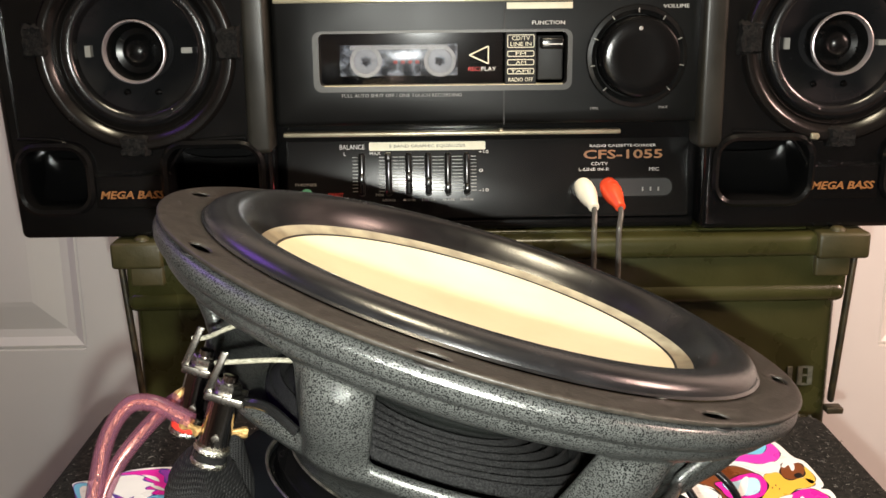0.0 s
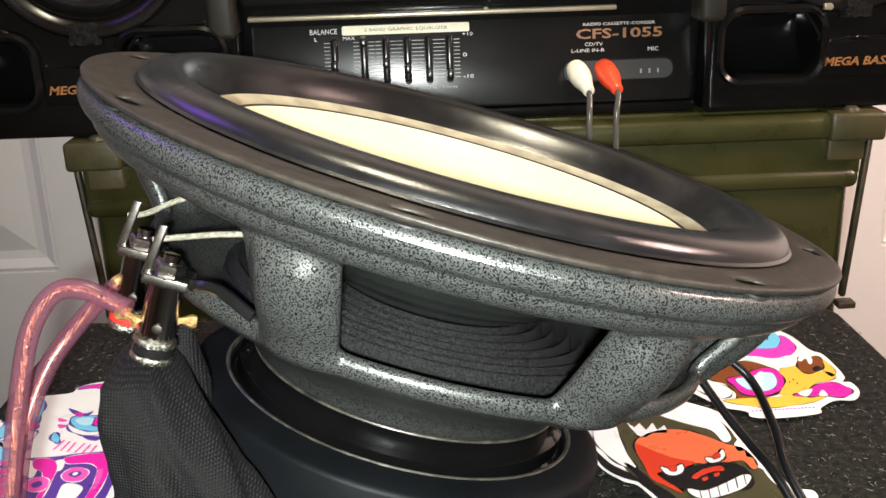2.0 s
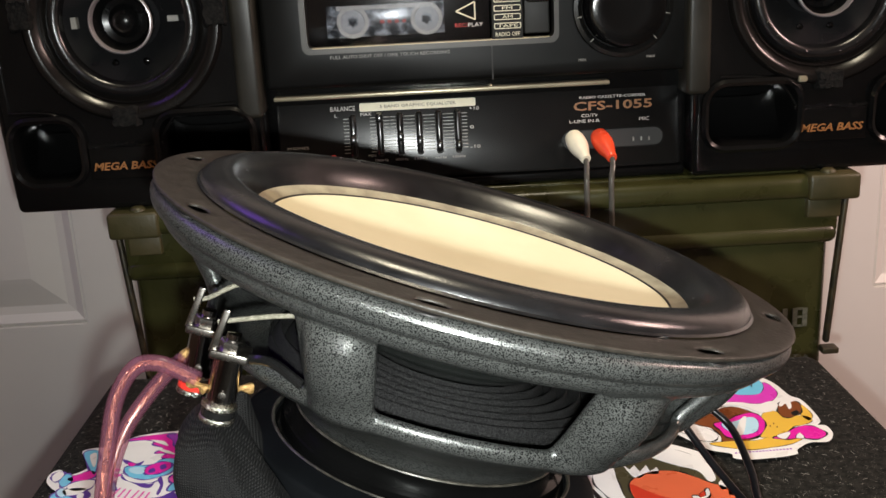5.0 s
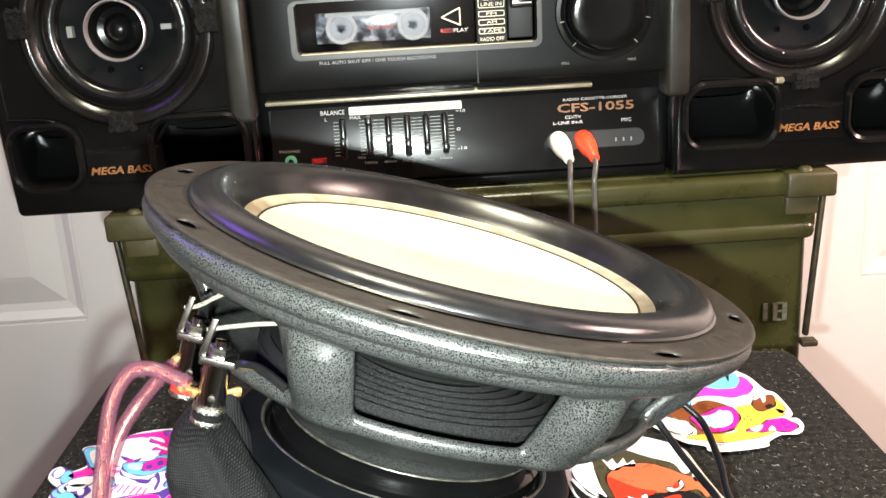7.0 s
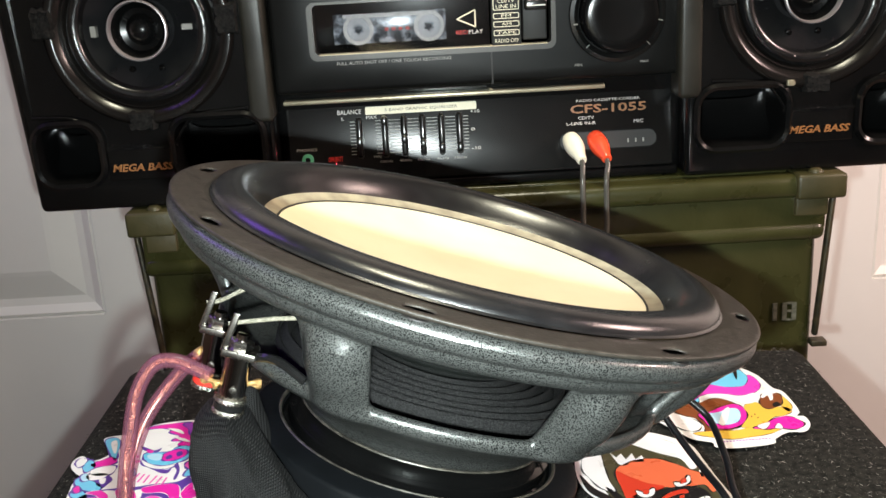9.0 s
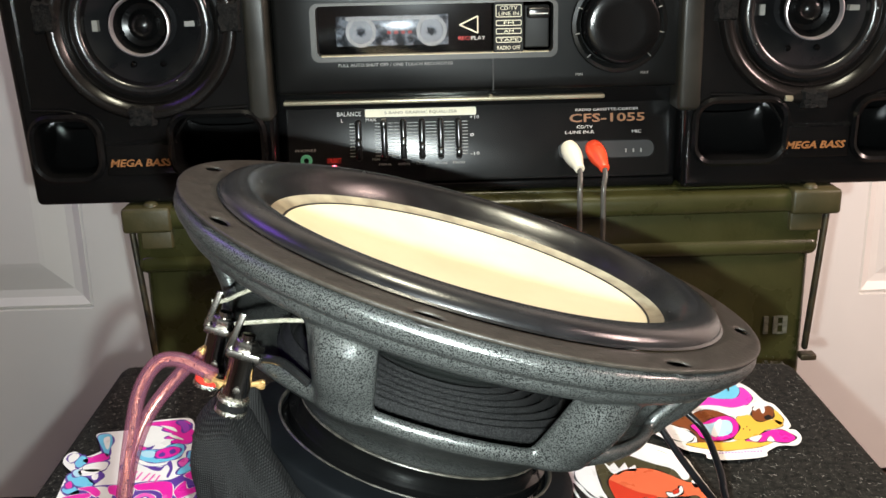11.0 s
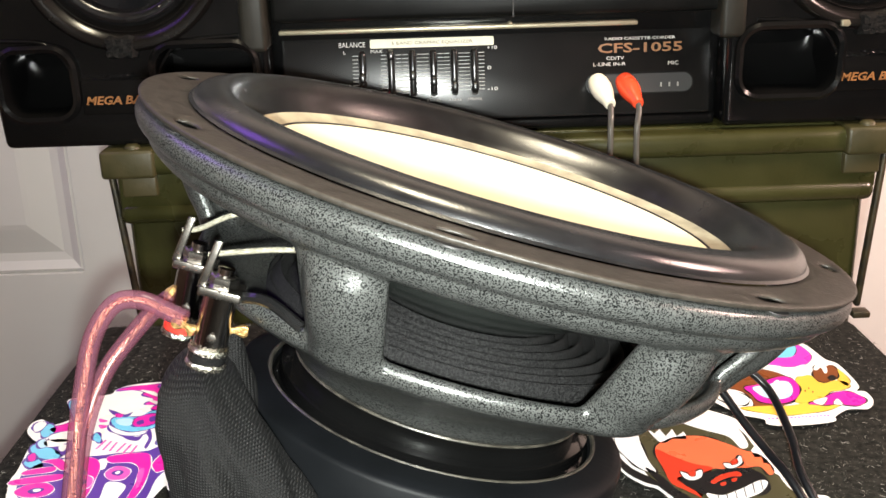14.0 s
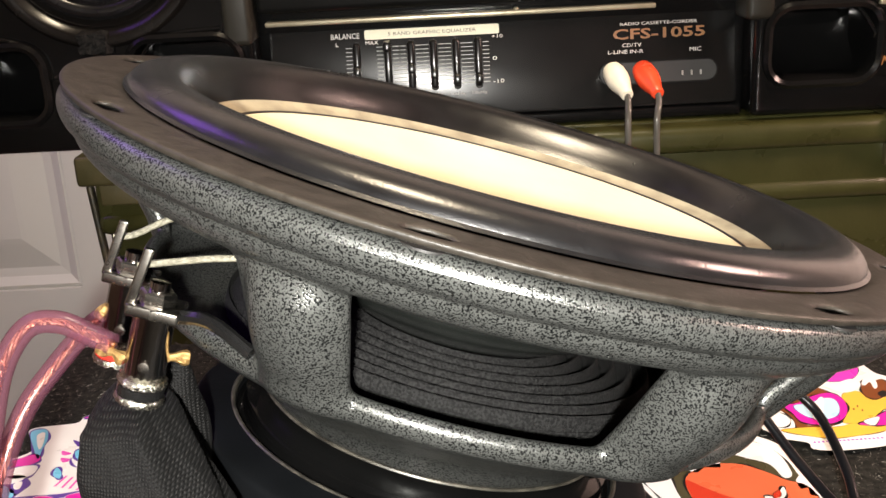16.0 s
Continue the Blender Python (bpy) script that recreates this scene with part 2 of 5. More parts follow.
def part(name, bm, material, parent=None, label="", smooth=True, local=False):
    """Link a bmesh as one mesh object under a thing. local: built in the thing's own space, else in the world's."""
    me = bpy.data.meshes.new(name)
    bmesh.ops.recalc_face_normals(bm, faces=bm.faces[:])
    bm.to_mesh(me)
    bm.free()
    if smooth:
        for p in me.polygons:
            p.use_smooth = True
        me.set_sharp_from_angle(angle=radians(38))
    me.materials.append(material)
    ob = new(name, me)
    if parent:
        ob.parent = parent
        if not local:
            w = parent.matrix_basis.copy() if parent.parent is None else parent.parent.matrix_basis @ parent.matrix_parent_inverse @ parent.matrix_basis
            ob.matrix_parent_inverse = w.inverted()
    return tagged(ob, label) if label else ob


def rbox(bm, x0, x1, y0, y1, z0, z1, r=0.0, seg=3):
    made = bmesh.ops.create_cube(bm, size=1, matrix=Matrix.LocRotScale(((x0 + x1) / 2, (y0 + y1) / 2, (z0 + z1) / 2), None, (x1 - x0, y1 - y0, z1 - z0)))
    if r:
        edges = list({e for v in made["verts"] for e in v.link_edges})
        bmesh.ops.bevel(bm, geom=edges, offset=r, segments=seg, affect="EDGES", profile=0.5)
    return bm


def box(*a, **k):
    return rbox(bmesh.new(), *a, **k)


def lathe(bm, profile, seg=72, m=None):
    """Turn a profile of (radius, height) round the z axis."""
    m = m or Matrix()
    rows = []
    for r, h in profile:
        if r < 1e-6:
            rows.append([bm.verts.new(m @ Vector((0, 0, h)))] * seg)
        else:
            rows.append([bm.verts.new(m @ Vector((r * math.cos(2 * math.pi * k / seg), r * math.sin(2 * math.pi * k / seg), h))) for k in range(seg)])
    for a, b in zip(rows, rows[1:]):
        for k in range(seg):
            q = [a[k], a[(k + 1) % seg], b[(k + 1) % seg], b[k]]
            q = list(dict.fromkeys(q))
            if len(q) > 2:
                bm.faces.new(q)
    return bm


def turned(profile, seg=72, m=None):
    return lathe(bmesh.new(), profile, seg, m)


def spline(pts, n=10):
    """Points of a smooth curve through pts."""
    p = [Vector(q) for q in pts]
    p = [p[0] * 2 - p[1]] + p + [p[-1] * 2 - p[-2]]
    out = []
    for a, b, c, d in zip(p, p[1:], p[2:], p[3:]):
        for k in range(n):
            t = k / n
            out.append(0.5 * (2 * b + (c - a) * t + (2 * a - 5 * b + 4 * c - d) * t * t + (3 * b - a - 3 * c + d) * t ** 3))
    return out + [p[-2]]


def tube(bm, pts, r, seg=10, n=10, ends=True):
    path = spline(pts, n)
    up = Vector((0.13, 0.31, 0.94)).normalized()
    rows = []
    for k, q in enumerate(path):
        d = (path[min(k + 1, len(path) - 1)] - path[max(k - 1, 0)]).normalized()
        a = (up - d * up.dot(d)).normalized()
        b = d.cross(a)
        up = a
        rr = r(k / (len(path) - 1)) if callable(r) else r
        rows.append([bm.verts.new(q + rr * (math.cos(2 * math.pi * j / seg) * a + math.sin(2 * math.pi * j / seg) * b)) for j in range(seg)])
    for a, b in zip(rows, rows[1:]):
        for j in range(seg):
            bm.faces.new([a[j], a[(j + 1) % seg], b[(j + 1) % seg], b[j]])
    if ends:
        bm.faces.new(rows[0])
        bm.faces.new(rows[-1])
    return bm


def pipe(*a, **k):
    return tube(bmesh.new(), *a, **k)


def rrect(x0, x1, z0, z1, r, n=6):
    out = []
    for cx, cz, a0 in ((x1 - r, z1 - r, 0), (x0 + r, z1 - r, 90), (x0 + r, z0 + r, 180), (x1 - r, z0 + r, 270)):
        for k in range(n + 1):
            a = radians(a0 + 90 * k / n)
            out.append((cx + r * math.cos(a), cz + r * math.sin(a)))
    return out


def prism(bm, outline, y0, y1, bevel=0.0):
    """A slab with the outline (x, z), from y0 (front) back to y1."""
    a = [bm.verts.new((x, y0, z)) for x, z in outline]
    b = [bm.verts.new((x, y1, z)) for x, z in outline]
    front = bm.faces.new(a)
    bm.faces.new(b[::-1])
    k = len(a)
    for i in range(k):
        bm.faces.new([a[i], b[i], b[(i + 1) % k], a[(i + 1) % k]])
    if bevel:
        bmesh.ops.bevel(bm, geom=list(front.edges), offset=bevel, segments=2, affect="EDGES", profile=0.5)
    return bm


def slab(*a, **k):
    return prism(bmesh.new(), *a, **k)


def ring_slab(outer, inner, y0, y1):
    """A frame between two outlines of the same number of points."""
    bm = bmesh.new()
    rows = [[bm.verts.new((x, y, z)) for x, z in o] for o, y in ((outer, y0), (inner, y0), (inner, y1), (outer, y1))]
    k = len(outer)
    for a, b in zip(rows, rows[1:] + rows[:1]):
        for i in range(k):
            bm.faces.new([a[i], a[(i + 1) % k], b[(i + 1) % k], b[i]])
    return bm


def cut(bm, cutters):
    """Subtract the cutters' solids from bm and return the result."""
    me = bpy.data.meshes.new("solid")
    bmesh.ops.recalc_face_normals(bm, faces=bm.faces[:])
    bm.to_mesh(me)
    bm.free()
    ob = new("solid", me)
    tools = []
    for c in cutters:
        cm = bpy.data.meshes.new("cutter")
        bmesh.ops.recalc_face_normals(c, faces=c.faces[:])
        c.to_mesh(cm)
        c.free()
        co = new("cutter", cm)
        tools.append(co)
        mod = ob.modifiers.new("cut", "BOOLEAN")
        mod.object, mod.operation, mod.solver = co, "DIFFERENCE", "EXACT"
    dg = bpy.context.evaluated_depsgraph_get()
    res = bpy.data.meshes.new_from_object(ob.evaluated_get(dg))
    out = bmesh.new()
    out.from_mesh(res)
    for o in [ob] + tools:
        bpy.data.objects.remove(o)
    return out


def print_text(words, x0, x1, z0, z1, y, material, parent, name="lettering", bold=0.0, shear=0.0, label=""):
    """Raised lettering that fills the box x0..x1, z0..z1 and faces the front."""
    cu = bpy.data.curves.new(name, "FONT")
    cu.body, cu.size, cu.extrude, cu.offset, cu.shear, cu.resolution_u = words, 1.0, 0.01, bold, shear, 2
    ob = new(name, cu)
    dg = bpy.context.evaluated_depsgraph_get()
    me = bpy.data.meshes.new_from_object(ob.evaluated_get(dg))
    bpy.data.objects.remove(ob)
    bm = bmesh.new()
    bm.from_mesh(me)
    xs, ys = [v.co.x for v in bm.verts], [v.co.y for v in bm.verts]
    for v in bm.verts:
        a, b, c = v.co
        v.co = (x0 + (a - min(xs)) / (max(xs) - min(xs)) * (x1 - x0), y - 0.0002 - c * 0.01, z0 + (b - min(ys)) / (max(ys) - min(ys)) * (z1 - z0))
    return part(name, bm, material, parent, label, smooth=False)


def axis_y(x, y, z):
    """A frame whose z axis points to the front (towards -y)."""
    return Matrix.Translation((x, y, z)) @ Matrix.Rotation(radians(90), 4, "X")


# ---- the room ----
Z0 = -0.36


def room():
    tagged(part("floor", box(-1.6, 1.6, -1.6, 1.0, Z0 - 0.05, Z0), FLOORMAT), "brown floor of the room", "floor", kind="structure")
    tagged(part("ceiling", box(-1.6, 1.6, -1.6, 1.0, 2.1, 2.15), CEILPAINT), "plain white ceiling", "ceiling", kind="structure")
    for name, b in (("wall_north", (-1.6, 1.6, 1.0, 1.08)), ("wall_south", (-1.6, 1.6, -1.68, -1.6)), ("wall_west", (-1.68, -1.6, -1.68, 1.08)), ("wall_east", (1.6, 1.68, -1.68, 1.08))):
        tagged(part(name, box(*b, Z0, 2.1), WALLPAINT), "plain pale painted wall", "wall", kind="structure")


def panel_door(name, x0, x1, panels, label):
    """A white moulded door with sunk panels; panels are (x0, x1, z0, z1)."""
    y = 0.955
    d = tagged(new(name), label, "door", kind="structure")
    cuts = []
    for a, b, c, e in panels:
        cuts.append(slab(rrect(a, b, c, e, 0.004, 2), y - 0.01, y + 0.009))
    part("door_leaf", cut(box(x0, x1, y, 0.995, Z0 + 0.008, 1.72, r=0.002, seg=1), cuts), DOORPAINT, d, smooth=False)
    for a, b, c, e in panels:
        bm = bmesh.new()
        loops = [(0.0, 0.006), (0.004, 0.003), (0.012, 0.0075), (0.020, 0.0085), (0.045, 0.003), (0.05, 0.0022)]
        rows = [[bm.verts.new((p, y + dep, q)) for p, q in ((a + s, c + s), (b - s, c + s), (b - s, e - s), (a + s, e - s))] for s, dep in loops]
        for r1, r2 in zip(rows, rows[1:]):
            for k in range(4):
                bm.faces.new([r1[k], r1[(k + 1) % 4], r2[(k + 1) % 4], r2[k]])
        bm.faces.new(rows[-1])
        part("door_panel", bm, DOORPAINT, d, smooth=False)


room()
panel_door("door_1", -0.93, -0.185, [(-0.83, -0.61, -0.135, 0.57), (-0.53, -0.31, -0.135, 0.57), (-0.83, -0.61, 0.75, 1.45), (-0.52, -0.30, 0.75, 1.45)], "white moulded panel door, closed")
panel_door("door_2", 0.335, 1.08, [(0.482, 0.69, -0.145, 0.56), (0.77, 0.98, -0.145, 0.56), (0.455, 0.665, 0.72, 1.42), (0.755, 0.97, 0.72, 1.42)], "white moulded panel door in pinkish light")


# ---- carpeted box on which everything lies ----
def carpet_box():
    bm = bmesh.new()
    rbox(bm, -0.148, 0.228, 0.02, 0.485, Z0, 0.0, r=0.008, seg=4)
    for v in bm.verts:
        if v.co.y > 0.4:
            v.co.y += 0.012 * (0.04 - v.co.x) / 0.19
        if v.co.x < 0 and v.co.y > 0.2:
            v.co.x += 0.006 * (v.co.y - 0.2) / 0.285
    b = thing("carpeted_box", (0.05, 0.25, Z0), "low box wrapped in dark grey speckled carpet", "box")
    part("carpet", bm, CARPET, b)
    rng = random.Random(5)
    verts, faces = [], []
    for _ in range(60000):
        x, y = rng.uniform(-0.144, 0.225), rng.uniform(0.27, 0.492)
        if y > 0.482 + 0.012 * (0.04 - x) / 0.19:
            continue
        west = -0.148 + 0.006 * (y - 0.2) / 0.285
        if x < west + 0.0035:
            continue
        edge = max(0, west + 0.008 - x, x - 0.220)
        z = -0.0012 - edge * 0.6
        a, h = rng.uniform(0, 6.28), rng.uniform(0.0005, 0.0015)
        lean = rng.uniform(0.6, 3.2) * h
        w = rng.uniform(0.00008, 0.0002)
        dx, dy = math.cos(a), math.sin(a)
        k = len(verts)
        bend = rng.uniform(-0.8, 0.8)
        verts += [(x - dy * w, y + dx * w, z), (x + dy * w, y - dx * w, z), (x + dx * lean * 0.5 - dy * w, y + dy * lean * 0.5 + dx * w, z + h), (x + dx * lean * 0.5 + dy * w, y + dy * lean * 0.5 - dx * w, z + h),
                  (x + math.cos(a + bend) * lean, y + math.sin(a + bend) * lean, z + h * 1.05)]
        faces += [(k, k + 1, k + 3, k + 2), (k + 2, k + 3, k + 4)]
    me = bpy.data.meshes.new("carpet_nap")
    me.from_pydata(verts, [], faces)
    me.materials.append(FIBRE)
    pile = new("carpet_nap", me)
    pile.parent = b
    pile.matrix_parent_inverse = Matrix.Translation((0.05, 0.25, Z0)).inverted()
    tagged(pile, "short tangled carpet fibres", kind="stuff")
    lint = bmesh.new()
    for _ in range(1500):
        x, y, a, s = rng.uniform(-0.138, 0.222), rng.uniform(0.29, 0.48), rng.uniform(0, 6.28), rng.uniform(0.0003, 0.0011)
        d = Vector((math.cos(a), math.sin(a), 0)) * s
        c = Vector((x, y, 0.0006))
        tube(lint, [c - d, c + Vector((d.y, -d.x, 0)) * rng.uniform(-0.5, 0.5), c + d], 0.00007, 4, 2, False)
    tagged(part("carpet_lint", lint, LINT, b, "pale specks of lint"), kind="stuff")


carpet_box()


# ---- ammunition can under the boombox ----
def ammo_can():
    can = thing("ammunition_can", (0.065, 0.65, Z0), "large olive green steel ammunition can with hinged lid", "ammo can")
    x0, x1, y0, y1 = -0.1405, 0.2665, 0.556, 0.742
    part("body", box(x0, x1, y0, y1, Z0, 0.040, r=0.008), OLIVE, can)
    # rolled rim below the lid and the lid itself
    part("rim", box(x0 - 0.002, x1 + 0.002, y0 - 0.006, y1 + 0.004, 0.0335, 0.0450, r=0.005), OLIVE, can)
    lid = part("lid", box(x0 - 0.004, x1 + 0.006, y0 - 0.010, y1 + 0.006, 0.0615, 0.0750, r=0.0050, seg=4), OLIVE, can)
    part("lid_skirt", box(x0 - 0.001, x1 + 0.002, y0 - 0.004, y1 + 0.003, 0.0405, 0.064, r=0.002), OLIVE, lid)
    part("lid_crown", box(x0 + 0.02, x1 - 0.02, y0 + 0.004, y1 - 0.015, 0.0735, 0.0762, r=0.0012), OLIVE, lid)
    for side, (a, b) in ((1, (0.2475, 0.2770)), (-1, (-0.1470, -0.1185))):
        br = part("hinge_bracket", box(a, b, 0.5435, 0.60, 0.0610, 0.0762, r=0.0022), OLIVEWORN, can, "worn olive corner bracket")
        part("hinge_plate", box(a + (0.001 if side > 0 else 0.009), b - (0.009 if side > 0 else 0.001), 0.5480, 0.57, 0.0500, 0.0622, r=0.0012), OLIVEWORN, br)
        bolt = turned([(0.0, 0.0022), (0.0028, 0.002), (0.0042, 0.0008), (0.0046, 0.0), (0.0046, -0.001)], 20, Matrix.Translation(((a + b) / 2 - side * 0.002, 0.551, 0.0764)))
        part("rivet", bolt, OLIVEWORN, br)
        ex = 0.2735 if side > 0 else -0.1450
        bail = box(ex - 0.0017, ex + 0.0017, 0.553, 0.558, -0.03, 0.064, r=0.0015)
        for v in bail.verts:
            v.co.x -= side * (0.064 - v.co.z) * 0.07
        part("bail", bail, STEELDARK, can, "dark steel locking bail")
        part("bail_pin", box(ex - 0.006 - side * 0.004, ex + 0.002 - side * 0.002, 0.55, 0.558, -0.036, -0.032, r=0.001), STEELDARK, can)
    # stencilled marks: plain bars
    for x in (0.2415, 0.2475, 0.2535):
        part("stencil_bar", box(x - 0.0014, x + 0.0014, 0.5552, 0.5562, -0.019, -0.0075), STENCILINK, can, "faded white stencilled bar", smooth=False)
    for x, z in ((0.2505, -0.0078), (0.2505, -0.0130), (0.2505, -0.0187)):
        part("stencil_bar", box(x - 0.002, x + 0.002, 0.5553, 0.5562, z - 0.0006, z + 0.0006), STENCILINK, can, smooth=False)


ammo_can()


# ---- boombox ----
BX = 0.0637          # the boombox's middle
YP = 0.565           # its lower front panel


def boombox():
    bb = thing("boombox", (BX, 0.65, 0.0765), "black radio cassette recorder standing on the green can", "boombox")
    body = part("body", box(BX - 0.120, BX + 0.120, YP + 0.003, 0.72, 0.0775, 0.30, r=0.004), CASEBLACK, bb)
    # lower panel with its ledge
    low = part("lower_panel", slab(rrect(-0.0505, 0.178, 0.0835, 0.1305, 0.002, 2), YP, YP + 0.006, 0.0008), PANELBLACK, bb, "satin black control panel")
    part("trim_strip", box(-0.0505, 0.1375, YP - 0.0045, YP + 0.004, 0.1310, 0.1335, r=0.0008), GOLDTRIM, bb, "champagne coloured trim strip")
    part("trim_screw", turned([(0, 0.0014), (0.0012, 0.001), (0.0016, 0), (0.0016, -0.001)], 14, Matrix.Translation((0.0705, YP - 0.002, 0.1335))), GOLDTRIM, bb)
    part("lower_lip", box(-0.054, 0.181, YP - 0.003, YP + 0.02, 0.0770, 0.0828, r=0.0015), CASEBLACK, bb)
    # upper cassette door block
    yu = 0.557
    up = cut(box(-0.0535, 0.1815, yu, 0.60, 0.1375, 0.296, r=0.003), [
        slab(rrect(-0.0318, 0.1088, 0.1562, 0.1888, 0.0045), yu - 0.01, yu + 0.013),
        turned([(0, 0.01), (0.0278, 0.01), (0.0278, -0.004), (0, -0.004)], 56, axis_y(0.1441, yu, 0.1737))])
    front = part("cassette_front", up, UPPERBLACK, bb, "dark grey cassette and tuner front")
    bm = bmesh.new()
    rbox(bm, 0.0714, 0.0722, yu - 0.0004, yu + 0.002, 0.1376, 0.1562)
    rbox(bm, 0.0714, 0.0722, yu - 0.0004, yu + 0.002, 0.1888, 0.2955)
    part("door_seam", bm, DARKLINE, front, smooth=False)
    part("window_bezel", ring_slab(rrect(-0.0318, 0.1088, 0.1562, 0.1888, 0.0045), rrect(-0.0285, 0.1062, 0.1592, 0.1874, 0.003), yu - 0.0012, yu + 0.012), GREYTRIM, front, "grey window bezel")
    # the sill's cream colour stands for light falling on this ledge
    part("window_sill", box(-0.0285, 0.1062, yu - 0.001, yu + 0.010, 0.1568, 0.1594, r=0.0008), CREAMINK, front)
    part("window_back", box(-0.0285, 0.1062, yu + 0.011, yu + 0.0125, 0.159, 0.188), BLACKBAND, front, smooth=False)
    pane = part("window_pane", box(-0.0283, 0.0712, yu + 0.0008, yu + 0.0022, 0.1594, 0.1872), WINDOWGLASS, front, "clear smoked cassette window", smooth=False)
    pane.visible_shadow = False
    # cassette behind the window
    cs = part("cassette", box(-0.0180, 0.0468, yu + 0.0060, yu + 0.0105, 0.1640, 0.1812, r=0.0008), CASSETTE, bb, "clear grey cassette with two white hubs")
    for x in (-0.0035, 0.0370):
        teeth = turned([(0.0030, 0.0), (0.0064, 0.0), (0.0066, -0.0015), (0.0030, -0.0015), (0.0030, 0.0)], 30, axis_y(x, yu + 0.0052, 0.1722))
        for k in range(6):
            a = k * math.pi / 3
            rbox(teeth, x + 0.0026 * math.cos(a) - 0.0005, x + 0.0026 * math.cos(a) + 0.0005, yu + 0.0052, yu + 0.0066, 0.1722 + 0.0026 * math.sin(a) - 0.0005, 0.1722 + 0.0026 * math.sin(a) + 0.0005)
        part("hub", teeth, HUB, cs)
        part("tape_pack", turned([(0.0066, 0.0), (0.0088, 0.0), (0.0088, -0.001)], 30, axis_y(x, yu + 0.0054, 0.1722)), WHITEINK, cs)
    part("cassette_label", box(-0.012, 0.041, yu + 0.0050, yu + 0.0058, 0.1785, 0.1808), WHITEINK, cs, smooth=False)
    for x in (0.0115, 0.0155, 0.0195, 0.0235):
        part("red_mark", box(x, x + 0.0022, yu + 0.0052, yu + 0.0058, 0.1708, 0.1724), REDINK, cs, smooth=False)
    # triangle mark and words beside the window
    bm = bmesh.new()
    tri = [((0.0529, 0.1753), (0.0632, 0.1800)), ((0.0632, 0.1800), (0.0632, 0.1706)), ((0.0632, 0.1706), (0.0529, 0.1753))]
    for (ax, az), (cx, cz) in tri:
        tube(bm, [(ax, yu + 0.0004, az), (cx, yu + 0.0004, cz)], 0.00045, 5, 2)
    part("play_mark", bm, CREAMINK, front)
    print_text("REC/", 0.0522, 0.0590, 0.1668, 0.1690, yu + 0.0006, REDINK, front)
    print_text("PLAY", 0.0594, 0.0675, 0.1668, 0.1690, yu + 0.0006, WHITEINK, front)
    print_text("FULL AUTO SHUT OFF / ONE TOUCH RECORDING", -0.0168, 0.0486, 0.1532, 0.1550, yu, GREYINK, front)
    part("title_strip", box(0.0730, 0.1085, yu - 0.0006, yu + 0.001, 0.1995, 0.2030, r=0.0002), CREAMINK, front, "cream title strip")
    part("upper_trim", box(-0.052, 0.1085, yu - 0.0025, yu + 0.001, 0.2035, 0.2060, r=0.0006), GOLDTRIM, front, "champagne coloured trim strip")
    print_text("VOLUME", 0.1575, 0.1715, 0.1992, 0.2012, yu, WHITEINK, front)
    print_text("FUNCTION", 0.0868, 0.1045, 0.1912, 0.1932, yu, WHITEINK, front)
    # function switch: legend boxes and slot
    part("legend_plate", box(0.0724, 0.0893, yu + 0.0004, yu + 0.010, 0.1594, 0.1872, r=0.0004), MATTEBLACK, front)
    for z0, z1, words in ((0.1790, 0.1860, "CD/TV"), (0.1742, 0.1774, "FM"), (0.1696, 0.1728, "AM"), (0.1648, 0.1680, "TAPE")):
        part("legend_box", ring_slab(rrect(0.0735, 0.0882, z0, z1, 0.0008, 3), rrect(0.0739, 0.0878, z0 + 0.0004, z1 - 0.0004, 0.0006, 3), yu, yu + 0.0008), CREAMINK, front, smooth=False)
        if words == "CD/TV":
            print_text(words, 0.0760, 0.0858, 0.1830, 0.1852, yu + 0.0006, CREAMINK, front)
            print_text("LINE IN", 0.0752, 0.0866, 0.1800, 0.1820, yu + 0.0006, CREAMINK, front)
        else:
            w = 0.0014 * len(words)
            print_text(words, 0.0809 - w, 0.0809 + w, z0 + 0.0008, z1 - 0.0008, yu + 0.0006, CREAMINK, front)
    print_text("RADIO OFF", 0.0742, 0.0876, 0.1608, 0.1630, yu + 0.0006, CREAMINK, front)
    part("slot", box(0.0905, 0.1047, yu + 0.006, yu + 0.011, 0.1610, 0.1850, r=0.001), DARKLINE, front)
    sw = part("function_switch", box(0.0915, 0.1040, yu - 0.003, yu + 0.008, 0.1782, 0.1842, r=0.0012), BLACKBAND, bb, "glossy black sliding switch")
    part("switch_line", box(0.0925, 0.1030, yu - 0.0034, yu - 0.0028, 0.1806, 0.1812), WHITEINK, sw, smooth=False)
    # volume knob
    kx, kz = 0.1441, 0.1737
    part("knob_ring", turned([(0.0280, -0.0006), (0.0272, 0.0016), (0.0250, 0.0022), (0.0226, 0.0006), (0.0224, -0.004)], 72, axis_y(kx, yu, kz)), PANELBLACK, front)
    knob = part("volume_knob", turned([(0.0218, -0.003), (0.0215, 0.010), (0.0205, 0.0125), (0.0185, 0.0135), (0.012, 0.0128), (0, 0.0124)], 72, axis_y(kx, yu, kz)), CASEBLACK, bb, "large round black volume knob")
    part("knob_mark", turned([(0, 0.0008), (0.0011, 0.0006), (0.0013, 0.0)], 14, axis_y(kx - 0.001, yu - 0.0128, kz + 0.0155)), GREYINK, knob)
